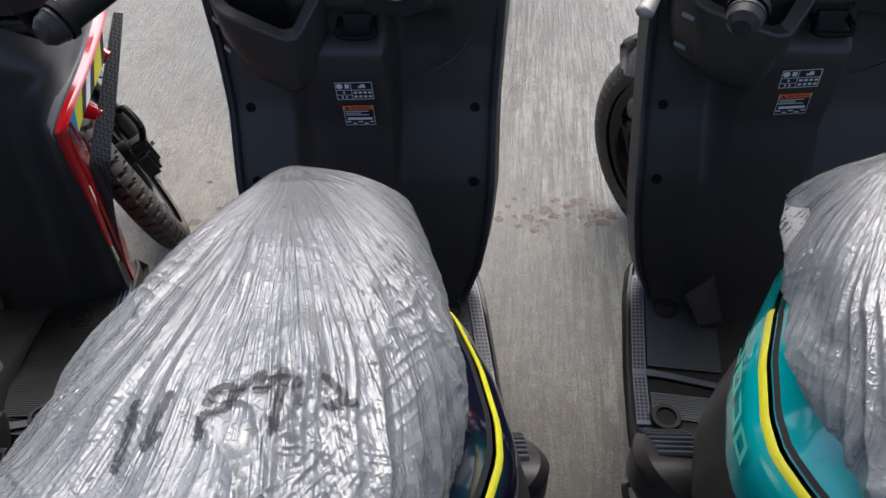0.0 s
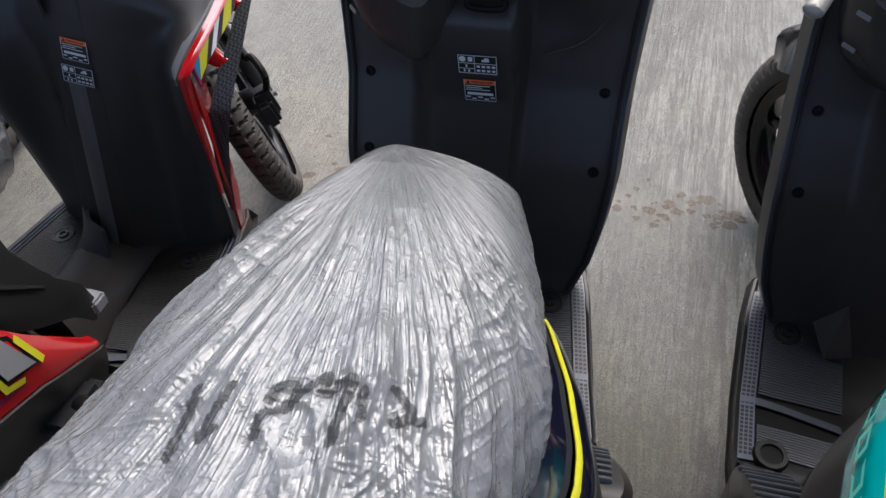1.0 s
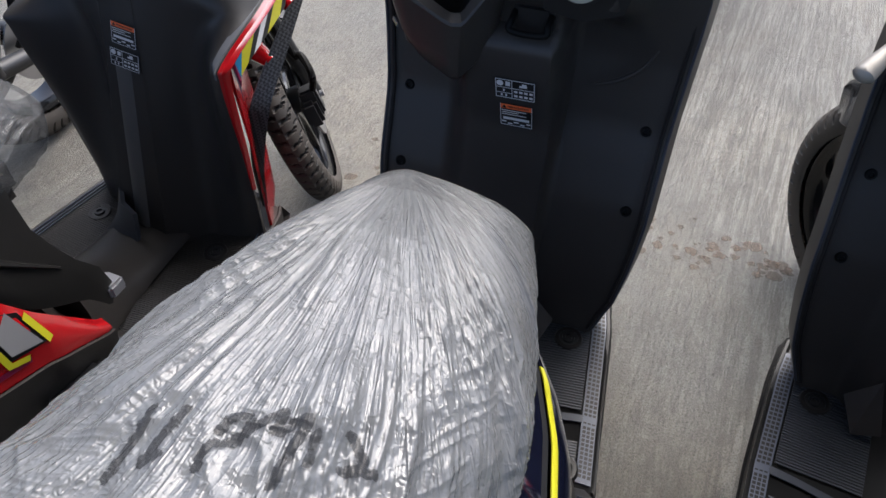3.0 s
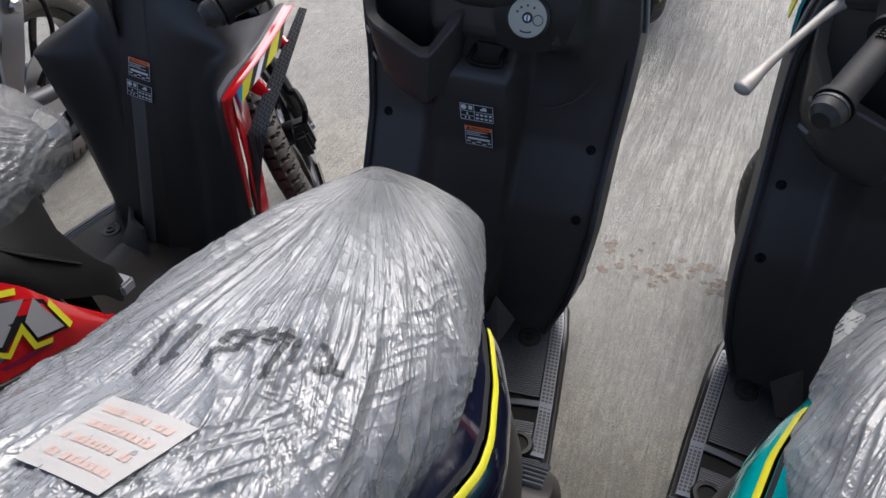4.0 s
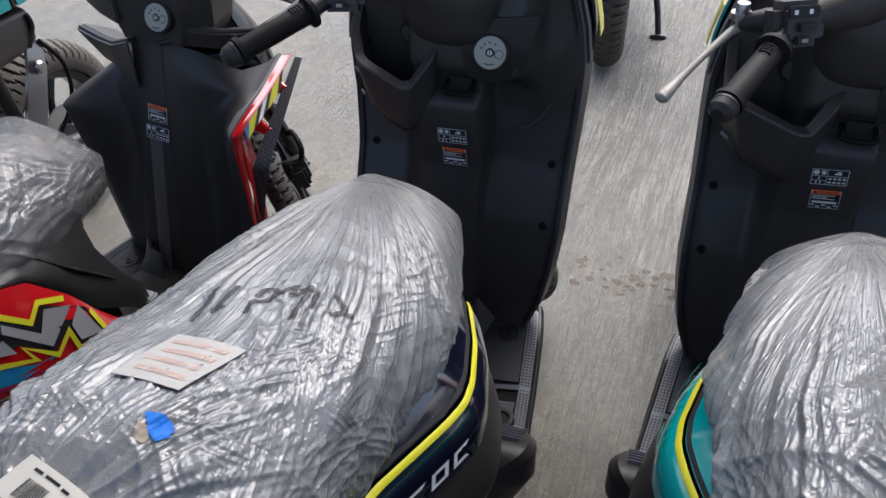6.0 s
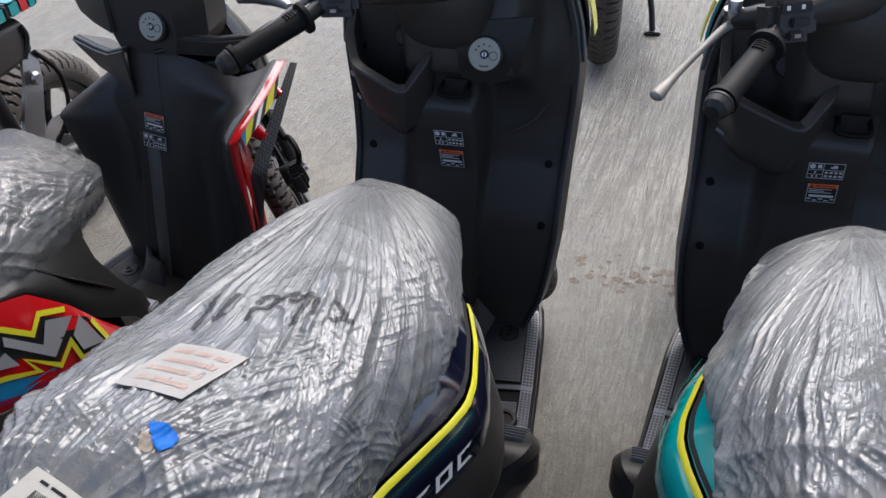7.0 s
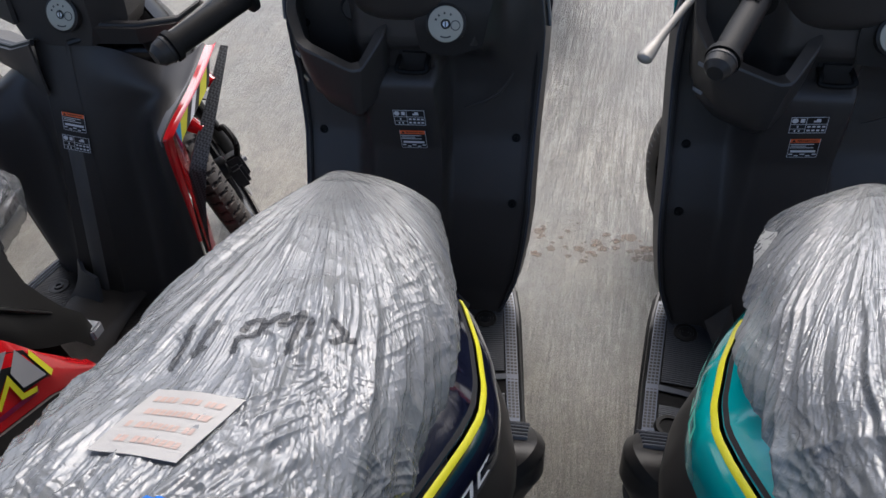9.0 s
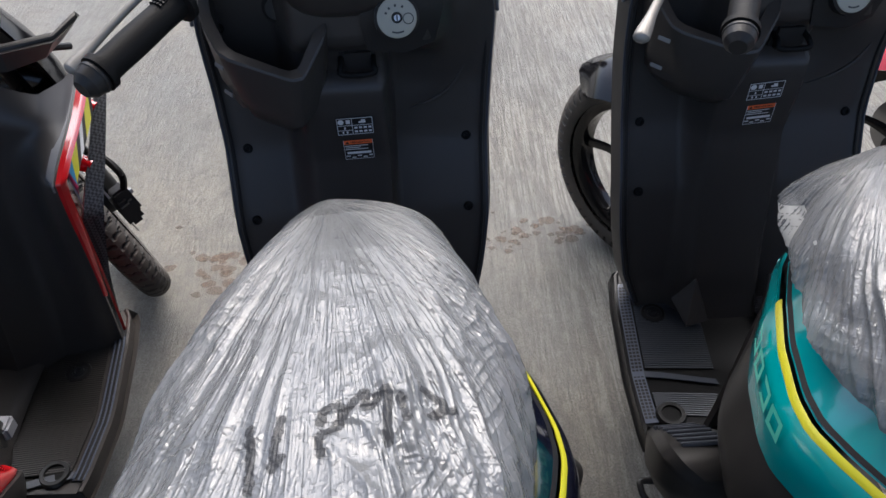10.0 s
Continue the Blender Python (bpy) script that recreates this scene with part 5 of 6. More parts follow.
        patch(LABEL, [(-0.765, 0.645), (-0.709, 0.621), (-0.669, 0.575), (-0.642, 0.593), (-0.564, 0.522), (-0.555, 0.458), (-0.611, 0.480), (-0.617, 0.524), (-0.656, 0.506), (-0.703, 0.564), (-0.765, 0.575)], 0.0022, "black outline field")
        line(YELLOW, [(-0.765, 0.648), (-0.707, 0.625), (-0.670, 0.582), (-0.644, 0.601), (-0.596, 0.568)], 0.009, 0.0030, "yellow upper line")
        line(YELLOW, [(-0.765, 0.566), (-0.740, 0.554), (-0.690, 0.521), (-0.702, 0.558), (-0.654, 0.498), (-0.619, 0.519), (-0.614, 0.476), (-0.587, 0.462)], 0.009, 0.0036, "yellow zigzag")
        line(YELLOW, [(-0.560, 0.512), (-0.549, 0.455)], 0.010, 0.0032, "yellow flash")
        line(MAGENTA, [(-0.790, 0.536), (-0.725, 0.500), (-0.586, 0.457)], 0.009, 0.0028, "wine edge line")
        patch(GREYPRINT, [(-0.579, 0.540), (-0.561, 0.465), (-0.606, 0.487), (-0.610, 0.524)], 0.0042, "brushed grey block")
        patch(GREYPRINT, [(-0.641, 0.585), (-0.592, 0.551), (-0.657, 0.520), (-0.718, 0.601), (-0.712, 0.615), (-0.665, 0.555)], 0.0042, "brushed grey block")
        patch(GREYPRINT, [(-0.722, 0.592), (-0.713, 0.557), (-0.760, 0.585)], 0.0042, "brushed grey block")
        part("step_bracket", block(s * 0.19 - 0.03, s * 0.19 + 0.03, -0.60, -0.50, 0.30, 0.345, 0.012), DARKMETAL, sc)
        part("passenger_peg", tube([(s * 0.20, -0.545, 0.335), (s * 0.27, -0.56, 0.345)], 0.016, 10), RUBBER, sc)
    part("silver_clip", block(0.140, 0.175, -0.425, -0.395, 0.385, 0.41, 0.004), GREYPRINT, sc, "small grey seat clip")
    seat(sc, Matrix.Translation((-0.01, -0.02, -0.035)))
    wheel(sc, Matrix.Translation((0.0, -0.93, 0.265)), "rear_wheel", 0.25, 0.10, disc=False)
    part("engine_case", loft([[(-0.06 + 0.05 * k * math.cos(a), y, 0.28 + 0.075 * k * math.sin(a)) for a in np.arange(16) * math.pi / 8] for y, k in ((-0.45, 0.6), (-0.52, 1.0), (-0.75, 1.1), (-0.93, 1.0), (-1.0, 0.6))]), DARKMETAL, sc)
    for s in (-1, 1):
        part("stand_leg", tube([(s * 0.07, -0.60, 0.22), (s * 0.11, -0.64, 0.08), (s * 0.13, -0.67, 0.008)], 0.011, 10, 3), DARKMETAL, sc)
        part("stand_foot", block(s * 0.13 - 0.02, s * 0.13 + 0.02, -0.70, -0.64, 0.0, 0.012, 0.003), DARKMETAL, sc)
    part("underbody", block(-0.13, 0.13, -0.62, 0.02, 0.14, 0.225, 0.02), BLACK2, sc)
    part("tail_lamp", block(-0.07, 0.07, -1.30, -1.25, 0.66, 0.71, 0.012), RED, sc)
    return sc


# ---- film covers over the seats ----
def lattice(ix, iy, seed):
    """Two repeatable random numbers for each cell of a plane lattice."""
    h = (ix.astype(np.int64) * 374761393 + iy.astype(np.int64) * 668265263 + int(seed * 1013) * 974711) & 0x7FFFFFFF
    h = ((h ^ (h >> 13)) * 1274126177) & 0x7FFFFFFF
    g = ((h ^ (h >> 11)) * 845633) & 0x7FFFFFFF
    return (h & 0xFFFF) / 65536.0, (g & 0xFFFF) / 65536.0


def swell(x, y, seed):
    """Smooth gradient noise over arrays, about -0.7 to 0.7."""
    ix, iy = np.floor(x), np.floor(y)
    fx, fy = x - ix, y - iy
    sx, sy = fx * fx * (3 - 2 * fx), fy * fy * (3 - 2 * fy)
    c = []
    for ox, oy in ((0, 0), (1, 0), (0, 1), (1, 1)):
        a = lattice(ix + ox, iy + oy, seed)[0] * 2 * np.pi
        c.append(np.cos(a) * (fx - ox) + np.sin(a) * (fy - oy))
    return (c[0] * (1 - sx) + c[1] * sx) * (1 - sy) + (c[2] * (1 - sx) + c[3] * sx) * sy


def crest(x, y, seed, sharp=1.0):
    """Sharp ridges, 0 to 1; the sharper, the thinner the crease between flat stretches."""
    return (1 - np.minimum(1.0, 1.9 * np.abs(swell(x, y, seed)))) ** sharp


def folds(s, v, seed, loose=0.0):
    """How far the film stands off the seat at s (across, along the surface) and v (from the nose)."""
    back, side = smoothstep(v, 0.66, 0.86), smoothstep(s, 0.02, 0.13)
    wx, wy = 0.008 * swell(s * 13, v * 13, seed), 0.008 * swell(s * 13 + 9, v * 13, seed + 2)
    far = np.hypot(s + 0.020, v - 0.392)
    turn = np.arctan2(s + 0.020 + 0.6 * wx, v - 0.392 + 0.6 * wy)
    span = np.minimum(far + 0.025, 0.42)
    d = 0.0
    for f, along, k, sharp in ((4.5, 0.6, 0.13, 1.0), (9, 0.8, 0.24, 1.0), (15, 1.0, 0.32, 1.1), (26, 1.6, 0.30, 1.3), (50, 3.0, 0.26, 1.5), (95, 6.0, 0.28, 1.6)):
        here = np.clip(0.35 + 3.0 * swell(turn * f * 0.30, far * 4, seed + f + 0.5), 0, 1.3) * (1 - (0.40 if f > 30 else 0.2) * smoothstep(far, 0.16, 0.40))
        d = d + k * span / f * crest(turn * f, far * along, seed + f, sharp) * here
    d = d * (1 - 0.35 * back) * (1 - 0.6 * loose) * (1 - 0.8 * smoothstep(turn, 1.1, 1.6)) * (1 - 0.5 * smoothstep(-turn, 1.6, 2.2))
    # finer wrinkles that cross the pleats at a slant, in patches
    reach_, ease = np.log(np.maximum(far, 0.012)), 1 - 0.6 * back
    for i, (f, skew, k) in enumerate(((13, 0.35, 0.11), (19, -0.5, 0.10), (30, 0.6, 0.10), (41, -0.3, 0.12), (66, 0.25, 0.12))):
        here = np.clip(-0.12 + 2.6 * swell(s * 8 + i, v * 8, seed + 11 + i), 0, 1.2)
        d = d + ease * k * span / f * here * crest((turn + skew * reach_) * f, reach_ * f * 0.035, seed + 20 + i, 1.8)
    # a second gather at the tail
    far2, turn2 = np.hypot(s + 0.06, 1.12 - v), np.arctan2(s + 0.06 + wx, 1.13 - v + wy)
    pull = smoothstep(v, 0.80, 0.93) * (1 - 0.7 * side)
    for f, along, k in ((6, 3, 0.20), (13, 5, 0.34), (28, 8, 0.40)):
        d = d + pull * k * np.minimum(far2, 0.25) / f * crest(turn2 * f, far2 * along, seed + f + 3)
    # crumples: straight creases in many directions, each where its own patch of film is slack
    full = np.clip(0.42 + 0.75 * back + loose + 0.8 * swell(s * 6, v * 6, seed + 8), 0.12, 1.25) * (0.22 + loose + (0.78 - loose) * smoothstep(far, 0.10, 0.36))
    for i, (size, k) in enumerate(((0.066, 0.10), (0.048, 0.11), (0.034, 0.13), (0.024, 0.16), (0.017, 0.19), (0.012, 0.20), (0.0085, 0.18), (0.006, 0.14))):
        for j in range(2):
            a = 2.4 * (2 * i + j) + seed if size > 0.03 or i % 3 == 0 else 0.85 * math.sin(2.4 * (2 * i + j) + seed)
            x, y = s + 1.5 * wx, v + 1.5 * wy
            p, q = x * math.cos(a) + y * math.sin(a), y * math.cos(a) - x * math.sin(a)
            slack = np.clip((0.30 if size > 0.03 else 0.08) + 2.3 * swell(x / size * 0.16 + 3.3 * j, y / size * 0.16, seed + i), 0, 1.2)
            d = d + full * k * size * slack * (crest(p / size, q / size * 0.07, seed + 50 + 2 * i + j, 1.0 if size > 0.03 else 2.1) - 0.35)
    # short ripples across the pleats
    d = d + 0.0003 * crest(turn * 14, far * 42, seed + 6) * np.clip(0.3 + 1.6 * swell(s * 12, v * 12, seed + 4), 0, 1) * (0.5 + 0.8 * side)
    return (d - 0.0035 - 0.004 * back) * smoothstep(far, 0.0, 0.025) + 0.007 * np.exp(-(far / 0.028) ** 2)


def cover_point(u, y, seed, grow=0.004, puff=0.0, sides=0, reach=(2.05, 1.72), slack=1.0):
    """Points of a loose film cover over arrays: u from the left hem (0) to the right hem (1)."""
    u, y = np.broadcast_arrays(np.asarray(u, float), np.asarray(y, float))
    ang = (u - 0.5) * 2 * np.where(u < 0.5, reach[0], reach[1])
    sn, cs = np.sin(ang), np.cos(ang)
    top = np.interp(-y, SEAT_Y, SEAT_TOP) + grow + puff
    wl, wr = np.interp(-y, SEAT_Y, SEAT_L) + grow + puff, np.interp(-y, SEAT_Y, SEAT_R) + grow + puff
    fuller = (sn < 0) if sides == 0 else (sn > 0) if sides == 2 else np.zeros(u.shape, bool)
    w = np.where(fuller, wl, wr)
    tent = np.interp(-y, (0.40, 0.75), (1.25, 0.80))
    zc, low = 0.695, 0.075 if not puff else 0.13
    x = w * np.sign(sn) * np.abs(sn) ** 0.90 * np.where(cs < 0, 1 - 0.25 * np.abs(cs), 1.0)
    z = np.where(cs >= 0, zc + (top - zc) * np.abs(cs) ** tent, zc - low * np.abs(cs) ** 0.9)
    d = folds(ang * 0.5 * (w + top - zc), -y, seed, 0.5 if puff else 0.0) * slack
    hem = np.abs(u - 0.5) * 2
    d = d + np.where(u < 0.5, 0.020, 0.006) * smoothstep(hem, 0.78, 1.0) * (0.4 + swell(u * 2, y * 9, seed + 20)) * smoothstep(-y, 0.34, 0.42)
    return np.stack([x + sn * d, y - 0.25 * d, z + cs * d], -1)


FILMS = {}
REACH = (2.05, 1.95)


def film_cover(name, m, label, seed, puff=0.0, sides=0, reach=(2.05, 1.72), size=(240, 330), grow=0.004, mat=FILM, group="film seat covers"):
    us, ks = np.linspace(0, 1, size[0]), np.linspace(0, 1, size[1])
    ys = -0.333 - 0.96 * (0.35 * ks * ks + 0.65 * ks)
    p = cover_point(us[None, :], ys[:, None], seed, grow, puff, sides, reach)
    p[:, :, 1] += (0.02 if puff else 0.0) * (1 - ks[:, None])
    front = p[0].mean(axis=0) * 0.4 + p[0] * 0.6 + (0, 0.006, -0.01)
    p = np.concatenate([[front], p])
    nv, nu = p.shape[:2]
    i = (np.arange(nv - 1)[:, None] * nu + np.arange(nu - 1)[None, :]).ravel()
    quads = np.stack([i, i + 1, i + nu + 1, i + nu], 1)[:, ::-1]
    me = bpy.data.meshes.new("seat_cover")
    me.vertices.add(nv * nu)
    me.vertices.foreach_set("co", (p * U).astype(np.float32).ravel())
    me.loops.add(quads.size)
    me.loops.foreach_set("vertex_index", quads.astype(np.int32).ravel())
    me.polygons.add(len(quads))
    me.polygons.foreach_set("loop_start", np.arange(0, quads.size, 4, dtype=np.int32))
    me.update(calc_edges=True)
    back = -p[:, :, 1] - 0.392
    uv = np.stack([np.arctan2(p[:, :, 0] + 0.020, back), np.hypot(p[:, :, 0] + 0.020, back)], -1).reshape(-1, 2)
    me.uv_layers.new(name="UVMap").data.foreach_set("uv", uv[quads.ravel()].astype(np.float32).ravel())
    me.shade_smooth()
    me.materials.append(mat)
    ob = new("seat_cover", me)
    ob.matrix_basis = m
    nor = np.cross(np.gradient(p, axis=1), np.gradient(p, axis=0))
    nor /= np.linalg.norm(nor, axis=-1, keepdims=True) + 1e-12
    nor *= np.sign(nor[:, :, 2:3].mean()) or 1
    FILMS[name] = (p.reshape(-1, 3), nor.reshape(-1, 3), quads)
    return tagged(ob, label, "plastic cover", group)


def lift_off(film, inside, mat, name, parent, label="", up=0.0007):
    """A thin layer that follows a film closely wherever inside(x, y) holds, on the film's upper side."""
    p, nor, quads = FILMS[film]
    mid = p[quads].mean(axis=1)
    keep = quads[inside(mid[:, 0], mid[:, 1]) & (mid[:, 2] > 0.70)]
    idx, inv = np.unique(keep, return_inverse=True)
    v = p[idx] + nor[idx] * up
    return part(name, ([tuple(q) for q in v], [tuple(q) for q in inv.reshape(-1, 4)]), mat, parent, label)


def along_line(pts, width, seed):
    """Test for points within a ragged stroke through pts."""
    q = smooth_rows(np.array(pts, float), 6)

    def inside(x, y):
        best = np.full(x.shape, 9.0)
        for a, c in zip(q[:-1], q[1:]):
            d = c - a
            t = np.clip(((x - a[0]) * d[0] + (y - a[1]) * d[1]) / (d @ d + 1e-12), 0, 1)
            best = np.minimum(best, np.hypot(x - a[0] - t * d[0], y - a[1] - t * d[1]))
        return best < width * 0.5 * (0.95 + 0.5 * swell(x * 160, y * 160, seed))

    return inside


def within_ring(ring):
    """Test for points inside a convex ring given clockwise."""
    r = np.array(ring, float)

    def inside(x, y):
        ok = np.ones(x.shape, bool)
        for a, c in zip(r, np.roll(r, -1, axis=0)):
            ok &= (c[0] - a[0]) * (y - a[1]) - (c[1] - a[1]) * (x - a[0]) < 0
        return ok

    return inside


def across(x, y):
    """The u of a cover at which its top lies at x."""
    lo, hi = 0.1, 0.9
    for _ in range(24):
        mid = (lo + hi) / 2
        lo, hi = (mid, hi) if seat_section(y, 0.004, (mid - 0.5) * 2 * REACH[0 if mid < 0.5 else 1])[0] < x else (lo, mid)
    return lo


def slip(parent, seed, corners, mat, name, label, lift=0.004):
    """A paper slip on the main cover between four (x, y) corners, from the upper left clockwise; returns a mapper onto it."""
    r = np.array(corners, float)

    def pt(a, c, up=0.0):
        a, c = a + 0.5, c + 0.5
        x, y = (r[3] * (1 - a) + r[2] * a) * (1 - c) + (r[0] * (1 - a) + r[1] * a) * c
        u = across(x, y)
        g = np.linspace(-0.02, 0.02, 5)
        p = cover_point(u + g[None, :] * 0.7, y + g[:, None], seed, 0.004 + lift + up, reach=REACH)
        return tuple(p.reshape(-1, 3).mean(axis=0))

    ob = part(name, slab([[pt(a, c) for a in np.linspace(-0.5, 0.5, 9)] for c in np.linspace(-0.5, 0.5, 7)], 0.0006), mat, parent, label)
    return ob, pt


# ---- the place ----
gm = bpy.data.meshes.new("ground")
n = 24
xs = np.concatenate([[-400, -60, -12], np.linspace(-5, 5, n), [12, 60, 400]])
gv, gf = grid([[(x, y, 0.0) for x in xs] for y in xs])
gm.from_pydata(gv, [], gf)
gm.materials.append(CONCRETE)
ground = tagged(new("ground", gm), "broom-finished grey and tan concrete yard", "ground", kind="structure")


def stain(x, y, r, seed):
    """A thin irregular dried spot on the concrete."""
    rnd = random.Random(seed)
    k = 11
    ph = [rnd.uniform(0.65, 1.25) for _ in range(k)]
    v = [(x, y, 0.0022)] + [(x + r * ph[i] * math.cos(2 * math.pi * i / k) * 1.25, y + r * ph[i] * math.sin(2 * math.pi * i / k), 0.0008) for i in range(k)]
    return v, [(0, 1 + i, 1 + (i + 1) % k) for i in range(k)]


rnd = random.Random(12)
spots = [stain(rnd.uniform(0.17, 0.58), 0.45 + rnd.gauss(0, 0.035), rnd.uniform(0.003, 0.012) * rnd.uniform(0.6, 1.5), k) for k in range(60)]
spots += [stain(-0.36 + rnd.gauss(0, 0.09), 0.33 + rnd.gauss(0, 0.06), rnd.uniform(0.004, 0.018), 50 + k) for k in range(48)]
ob = part("stain_patch", joined(*spots), STAIN)
tagged(ob, "dried rusty brown spots on the concrete", "stain", kind="stuff")

# unseen roof sheet, sized and whitened to shape the daylight
tagged(part("roof", slab([[(x, y, 4.4 + 0.05 * math.sin(x * 12) - 0.03 * y) for x in np.linspace(-8, 8, 140)] for y in (-2.6, -1.5, -0.2, 1.0)], 0.02), ROOFING), "unseen corrugated white roof sheet added to shape the daylight", "roof", kind="structure")
# its posts are unseen additions too
for x in (-5.5, 5.5):
    tagged(part("post", block(x - 0.08, x + 0.08, 0.82, 0.98, 0, 4.35, 0.01), PLASTER), "unseen painted steel post added under the roof sheet", "post", kind="structure")

# ---- the parked row ----
A_MAIN, A_RIGHT = place(0, 0, 0, 0, 0, 4), place(0.660, 0.050, 0, 0, 0, 3)
B_LEFT, END = place(-0.665, 0.0, 0, 0, 0, 0), place(1.36, 0.16, 0, 0, 0, 8)
scooter_a(A_MAIN, NAVY, "navy blue scooter with yellow pinstripe and black leg shield", (56.0, 0.23, 0.25, 24.0))
scooter_a(A_RIGHT, TEAL, "glossy teal scooter with yellow stripe and black leg shield", (34.0, 0.265, 0.335, 0.0), (-0.035, 0.050, 46.0), logo=MINT, slip_at=(-0.007, 0.662, 5.0))
scooter_b(B_LEFT, RED, "red and black scooter with angular graphics", 42)
scooter_a(END, RED, "red scooter at the end of the row", (34.0, 0.265, 0.335, 0.0), (0.0, 0.0, 34.0), fender=RED)

main = film_cover("main", A_MAIN, "crumpled clear film cover with marker writing over a seat", 1.7, reach=REACH, size=(600, 820))
right = film_cover("right", A_RIGHT @ place(0.004, 0.006, 0.010), "crumpled clear film cover over the teal scooter's seat", 7.3, 0.0, 2, (1.50, 2.0), (400, 560), 0.011)
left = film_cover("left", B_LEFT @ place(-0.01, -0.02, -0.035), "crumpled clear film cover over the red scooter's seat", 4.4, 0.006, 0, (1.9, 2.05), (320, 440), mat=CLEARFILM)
film_cover("end", END, "clear film cover on the end scooter's seat", 11.9, size=(140, 180))

# marker strokes, a paper slip, a barcode tag and a scrap of tape on the main cover
STROKES = ([(-0.081, -0.717), (-0.078, -0.746), (-0.076, -0.774)], [(-0.057, -0.712), (-0.061, -0.741), (-0.061, -0.757), (-0.055, -0.748)], [(-0.027, -0.749), (-0.028, -0.732), (-0.021, -0.727), (-0.013, -0.718), (-0.013, -0.703), (-0.023, -0.705), (-0.028, -0.719)], [(-0.014, -0.724), (-0.006, -0.707), (0.006, -0.692), (0.007, -0.708), (0.015, -0.701)], [(0.015, -0.698), (0.025, -0.693), (0.023, -0.721), (0.023, -0.744)], [(0.034, -0.700), (0.038, -0.723)], [(0.053, -0.690), (0.067, -0.705), (0.057, -0.715), (0.075, -0.708)])
for k, pts in enumerate(STROKES):
    lift_off("main", along_line([(x + 0.008, y - 0.010) for x, y in pts], 0.0076, k), INK, "marker_stroke", main, "smudged black marker stroke")
ob, pt = slip(main, 1.7, ((-0.064, -0.815), (0.020, -0.822), (0.000, -0.898), (-0.078, -0.890)), PAPER, "paper_slip", "white paper slip with faint red print", 0.0018)
for r in range(4):
    a = -0.40 + 0.05 * (r % 2)
    while a < 0.36:
        w = 0.035 + 0.035 * rnd.random()
        part("print", grid([[pt(q, 0.33 - 0.21 * r + e, 0.0012) for q in (a, a + w / 2, a + w)] for e in (0.045, -0.045)]), REDINK, ob)
        a += w + (0.018 if rnd.random() < 0.8 else 0.07)
ob, pt = slip(main, 1.7, ((-0.075, -0.993), (0.003, -1.020), (-0.015, -1.065), (-0.099, -1.043)), PAPERT, "barcode_tag", "yellowed paper tag with bar codes", 0.004)
for a in np.linspace(-0.25, 0.02, 14):
    part("print", grid([[pt(a + e, c, 0.0012) for e in (0, 0.006 + 0.008 * rnd.random())] for c in (0.22, -0.10)]), LABEL, ob)
for a in np.linspace(0.12, 0.36, 13):
    part("print", grid([[pt(a + e, c, 0.0012) for e in (0, 0.006 + 0.008 * rnd.random())] for c in (0.18, -0.18)]), LABEL, ob)
for a, c, w in ((-0.30, 0.36, 0.12), (-0.14, 0.36, 0.20), (0.10, 0.34, 0.10), (-0.42, -0.22, 0.22), (-0.42, -0.32, 0.16)):
    part("print", grid([[pt(a + e, c + g, 0.0012) for e in (0, w)] for g in (0.025, -0.025)]), LABEL, ob)
TORN = ((-0.0100, -0.9349), (0.0050, -0.9312), (0.0150, -0.9350), (0.0220, -0.9440), (0.0225, -0.9520), (0.0130, -0.9585), (0.0030, -0.9520), (-0.0040, -0.9440))
lift_off("main", within_ring(TORN), TAPE, "tape_scrap", main, "torn scrap of blue tape", 0.0014)
lift_off("main", within_ring(((-0.0040, -0.9440), (0.0030, -0.9520), (0.0075, -0.9570), (0.0060, -0.9640), (-0.0060, -0.9600), (-0.0100, -0.9490))), TAN, "tape_scrap", main, "torn dirty end of old tape", 0.0010)
ob = part("paper_tag", slab(cover_point(np.linspace(0.0, 0.125, 8)[None, :], np.linspace(-0.368, -0.452, 7)[:, None] - 0.42 * np.linspace(0.0, 0.125, 8)[None, :], 7.3, 0.0125, 0.0, 2, (1.50, 2.0), 0.5), 0.0005), PAPERG, right, "white paper tag under the film")
for k in range(3):
    y0 = -0.385 - 0.013 * k
    for u0 in np.linspace(0.02, 0.09, 5):
        part("print", grid([[tuple(cover_point(u, y - 0.42 * u, 7.3, 0.0135, 0.0, 2, (1.50, 2.0), 0.5)) for u in (u0, u0 + 0.009)] for y in (y0, y0 - 0.0022)]), INK, ob)

# ---- a motorcycle parked behind, seen by its rear wheel ----
mc = thing("motorcycle", place(-0.03, 1.80, 0, 0, 0, 9), "black motorcycle with a wide dusty rear tyre", "motorcycle")
wheel(mc, Matrix.Translation((0, 0, 0.30)), "rear_wheel", 0.30, 0.135, disc=False)
for s in (-1, 1):
    part("swingarm", tube([(s * 0.10, 0.0, 0.30), (s * 0.11, 0.25, 0.34), (s * 0.10, 0.5, 0.38)], [0.02, 0.028, 0.03], 10, 3), DARKMETAL, mc)
part("body", loft(smooth_rows([[(w * math.cos(a), y, z + h * math.sin(a)) for a in np.arange(20) * math.pi / 10] for y, w, z, h in ((-0.30, 0.06, 0.85, 0.05), (-0.15, 0.12, 0.82, 0.08), (0.2, 0.14, 0.75, 0.12), (0.6, 0.18, 0.75, 0.22), (0.95, 0.14, 0.8, 0.2), (1.1, 0.06, 0.8, 0.1))], 3)), GLOSS, mc)
part("engine", block(-0.16, 0.16, 0.45, 0.85, 0.22, 0.6, 0.05), DARKMETAL, mc)
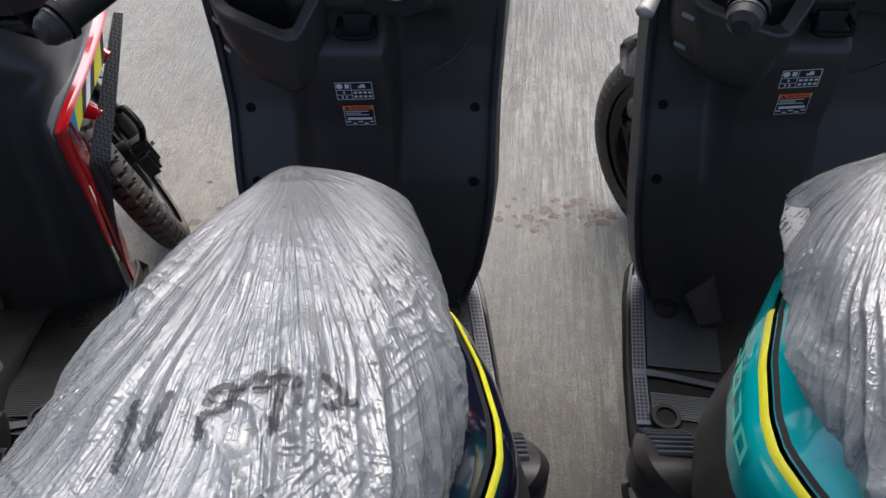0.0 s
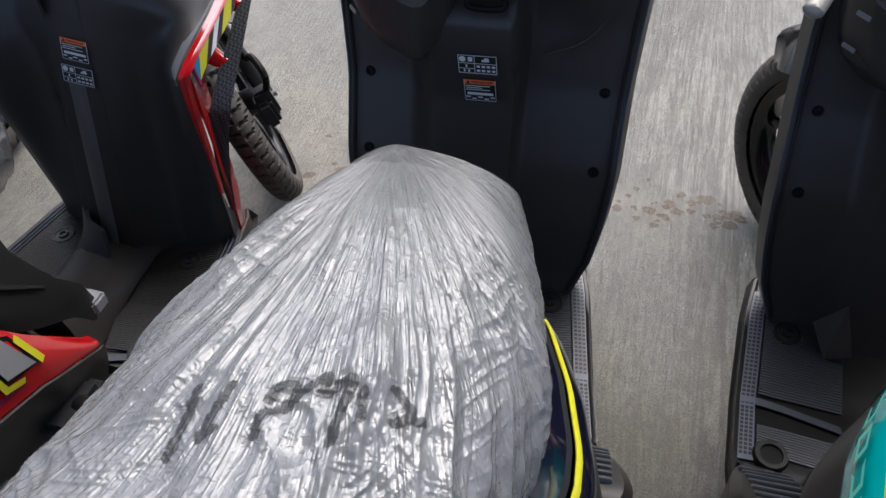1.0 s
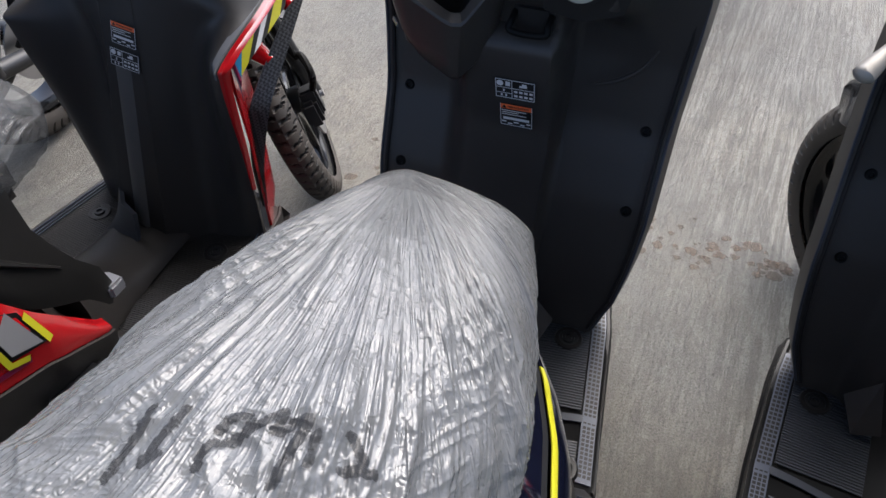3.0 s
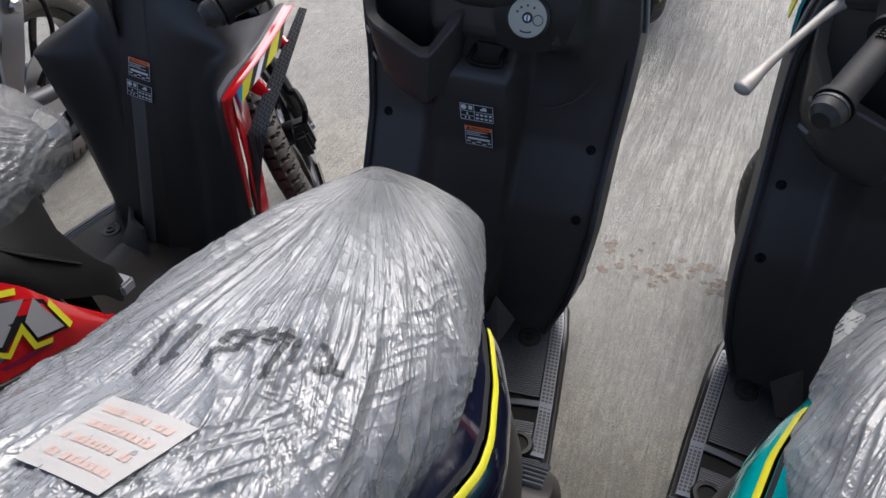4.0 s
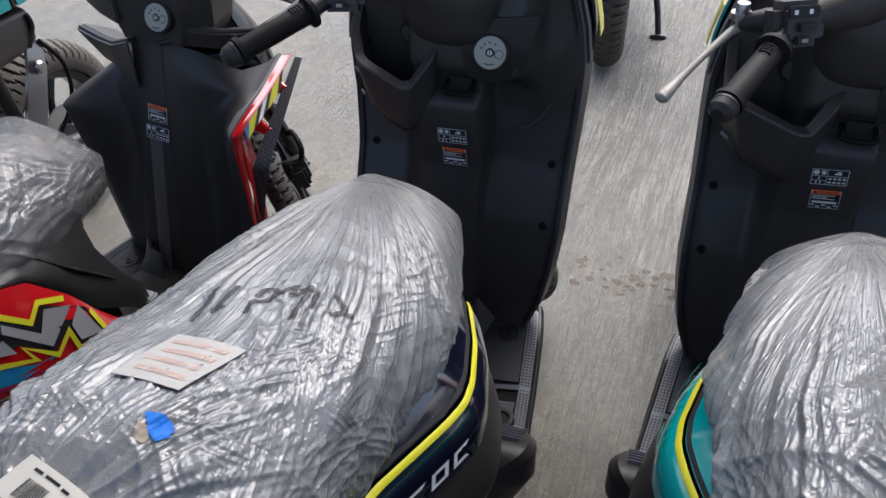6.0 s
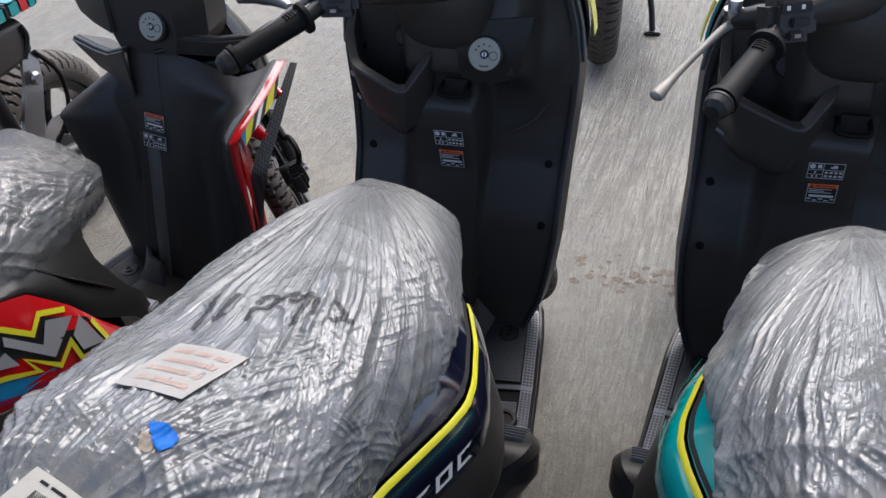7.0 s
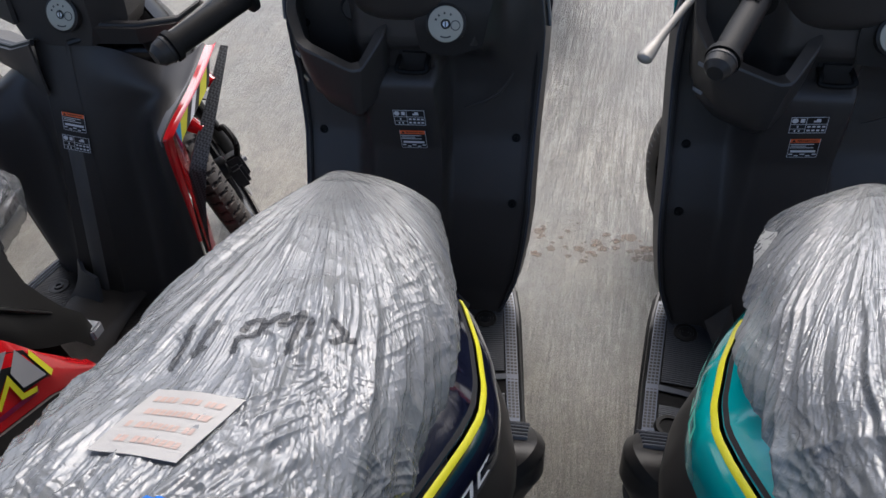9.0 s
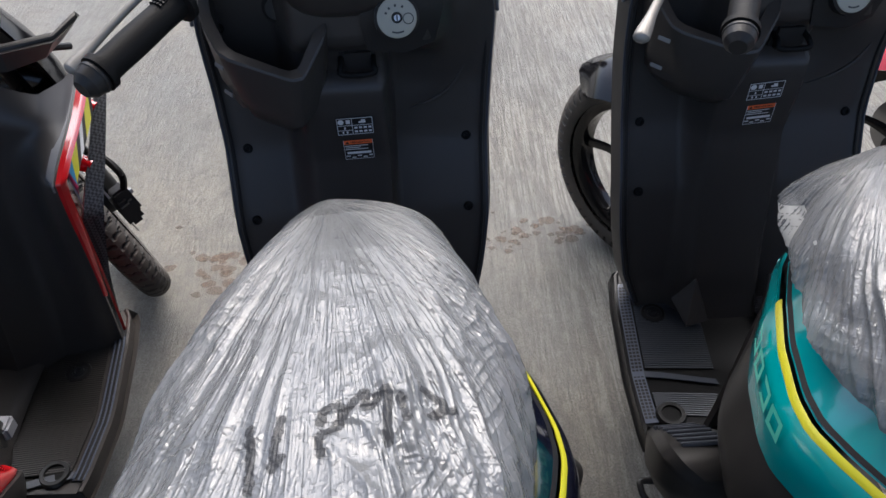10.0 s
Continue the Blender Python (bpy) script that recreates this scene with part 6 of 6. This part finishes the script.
part("exhaust", tube([(0.14, 0.6, 0.3), (0.17, 0.2, 0.33), (0.18, -0.1, 0.42)], [0.03, 0.05, 0.05], 14, 3), DARKMETAL, mc)
wheel(mc, Matrix.Translation((0, 1.3, 0.30)), "front_wheel", 0.30, 0.11)
part("side_stand", joined(tube([(0.13, 0.35, 0.3), (0.19, 0.30, 0.15), (0.215, 0.27, 0.012)], 0.013, 10, 3), block(0.18, 0.25, 0.24, 0.30, 0.0, 0.018, 0.005)), DARKMETAL, mc)

# ---- motorcycle beyond the red scooter, seen by its tail and rear wheel ----
mb = thing("motorcycle", place(-1.385, 0.14, 0, 0, 0, 4), "dark grey motorcycle with a teal tail graphic", "motorcycle")
wheel(mb, Matrix.Translation((0.02, 0.075, 0.27)), "rear_wheel", 0.27, 0.11)
SHIFT = Matrix.Translation((0, -0.09, 0.02))
part("tail", loft([[(0.19 * math.copysign(abs(math.cos(a)) ** 0.35, math.cos(a)) * k, y, z + h * math.copysign(abs(math.sin(a)) ** 0.35, math.sin(a))) for a in np.arange(32) * math.pi / 16] for y, k, z, h in ((0.075, 0.90, 0.640, 0.040), (0.062, 0.98, 0.638, 0.052), (0.02, 1.0, 0.635, 0.060), (-0.2, 1.0, 0.63, 0.075), (-0.5, 0.95, 0.64, 0.10), (-0.9, 0.7, 0.66, 0.12), (-1.1, 0.3, 0.68, 0.08))]), BLACK, mb, "dark grey tail cowl", m=SHIFT, angle=30)
part("tail_edge", tube([(0.192, 0.05, 0.672), (0.193, 0.055, 0.640), (0.185, 0.03, 0.592)], 0.006, 8, 3), BLACK2, mb, m=SHIFT)
part("tail_top", loft([[(0.205 * k * math.copysign(abs(math.cos(a)) ** 0.4, math.cos(a)), y, z + 0.022 * math.copysign(abs(math.sin(a)) ** 0.4, math.sin(a))) for a in np.arange(24) * math.pi / 12] for y, k, z in ((0.13, 0.92, 0.715), (0.115, 1.0, 0.718), (-0.2, 1.0, 0.725), (-0.6, 0.8, 0.735))]), BLACK2, mb, m=SHIFT, angle=30)
for k, (mat, a, c) in enumerate(((TEAL, 0.105, 0.085), (RED, 0.080, 0.055), (TEAL, 0.050, 0.02), (LABEL, 0.015, 0.005), (TEAL, 0.0, -0.06), (ORANGE, -0.065, -0.08), (TEAL, -0.085, -0.2))):
    part("graphic", joined(block(0.150, 0.2075, c, a, 0.7385, 0.7415, 0.0008), block(0.2055, 0.2085, c, a, 0.706, 0.735, 0.0008)), mat, mb, "coloured tail graphic", m=SHIFT)
part("hanger", slab([[(0.178, 0.03, 0.60), (0.186, 0.075, 0.60)], [(0.185, 0.0, 0.54), (0.196, 0.05, 0.53)], [(0.19, -0.06, 0.44), (0.20, 0.0, 0.43)], [(0.185, -0.08, 0.34), (0.19, -0.04, 0.34)]], 0.012), STEEL, mb, "polished foot rest hanger", m=SHIFT)
part("hanger_bolt", lathe([(0, 0.012), (0.012, 0.012), (0.018, 0.006), (0.018, 0)], 18), STEEL, mb, m=SHIFT @ at_point((0.20, 0.022, 0.545), (1, 0, 0)))
for e in (-1, 1):
    part("swingarm", tube([(0.02 + e * 0.10, 0.075, 0.27), (e * 0.12, -0.3, 0.33), (e * 0.11, -0.55, 0.36)], [0.02, 0.026, 0.03], 10, 3), DARKMETAL, mb)
part("shock", tube([(0.14, -0.12, 0.30), (0.14, -0.16, 0.58)], 0.020, 12), DARKMETAL, mb)
part("cable", tube([(0.19, 0.06, 0.60), (0.205, 0.10, 0.52), (0.20, 0.09, 0.42), (0.17, 0.03, 0.33)], 0.006, 8, 5), RUBBER, mb, "black cable", m=SHIFT)
part("engine", block(-0.16, 0.16, -0.85, -0.40, 0.2, 0.58, 0.05), DARKMETAL, mb)
wheel(mb, Matrix.Translation((0, -1.25, 0.27)), "front_wheel", 0.27, 0.10)
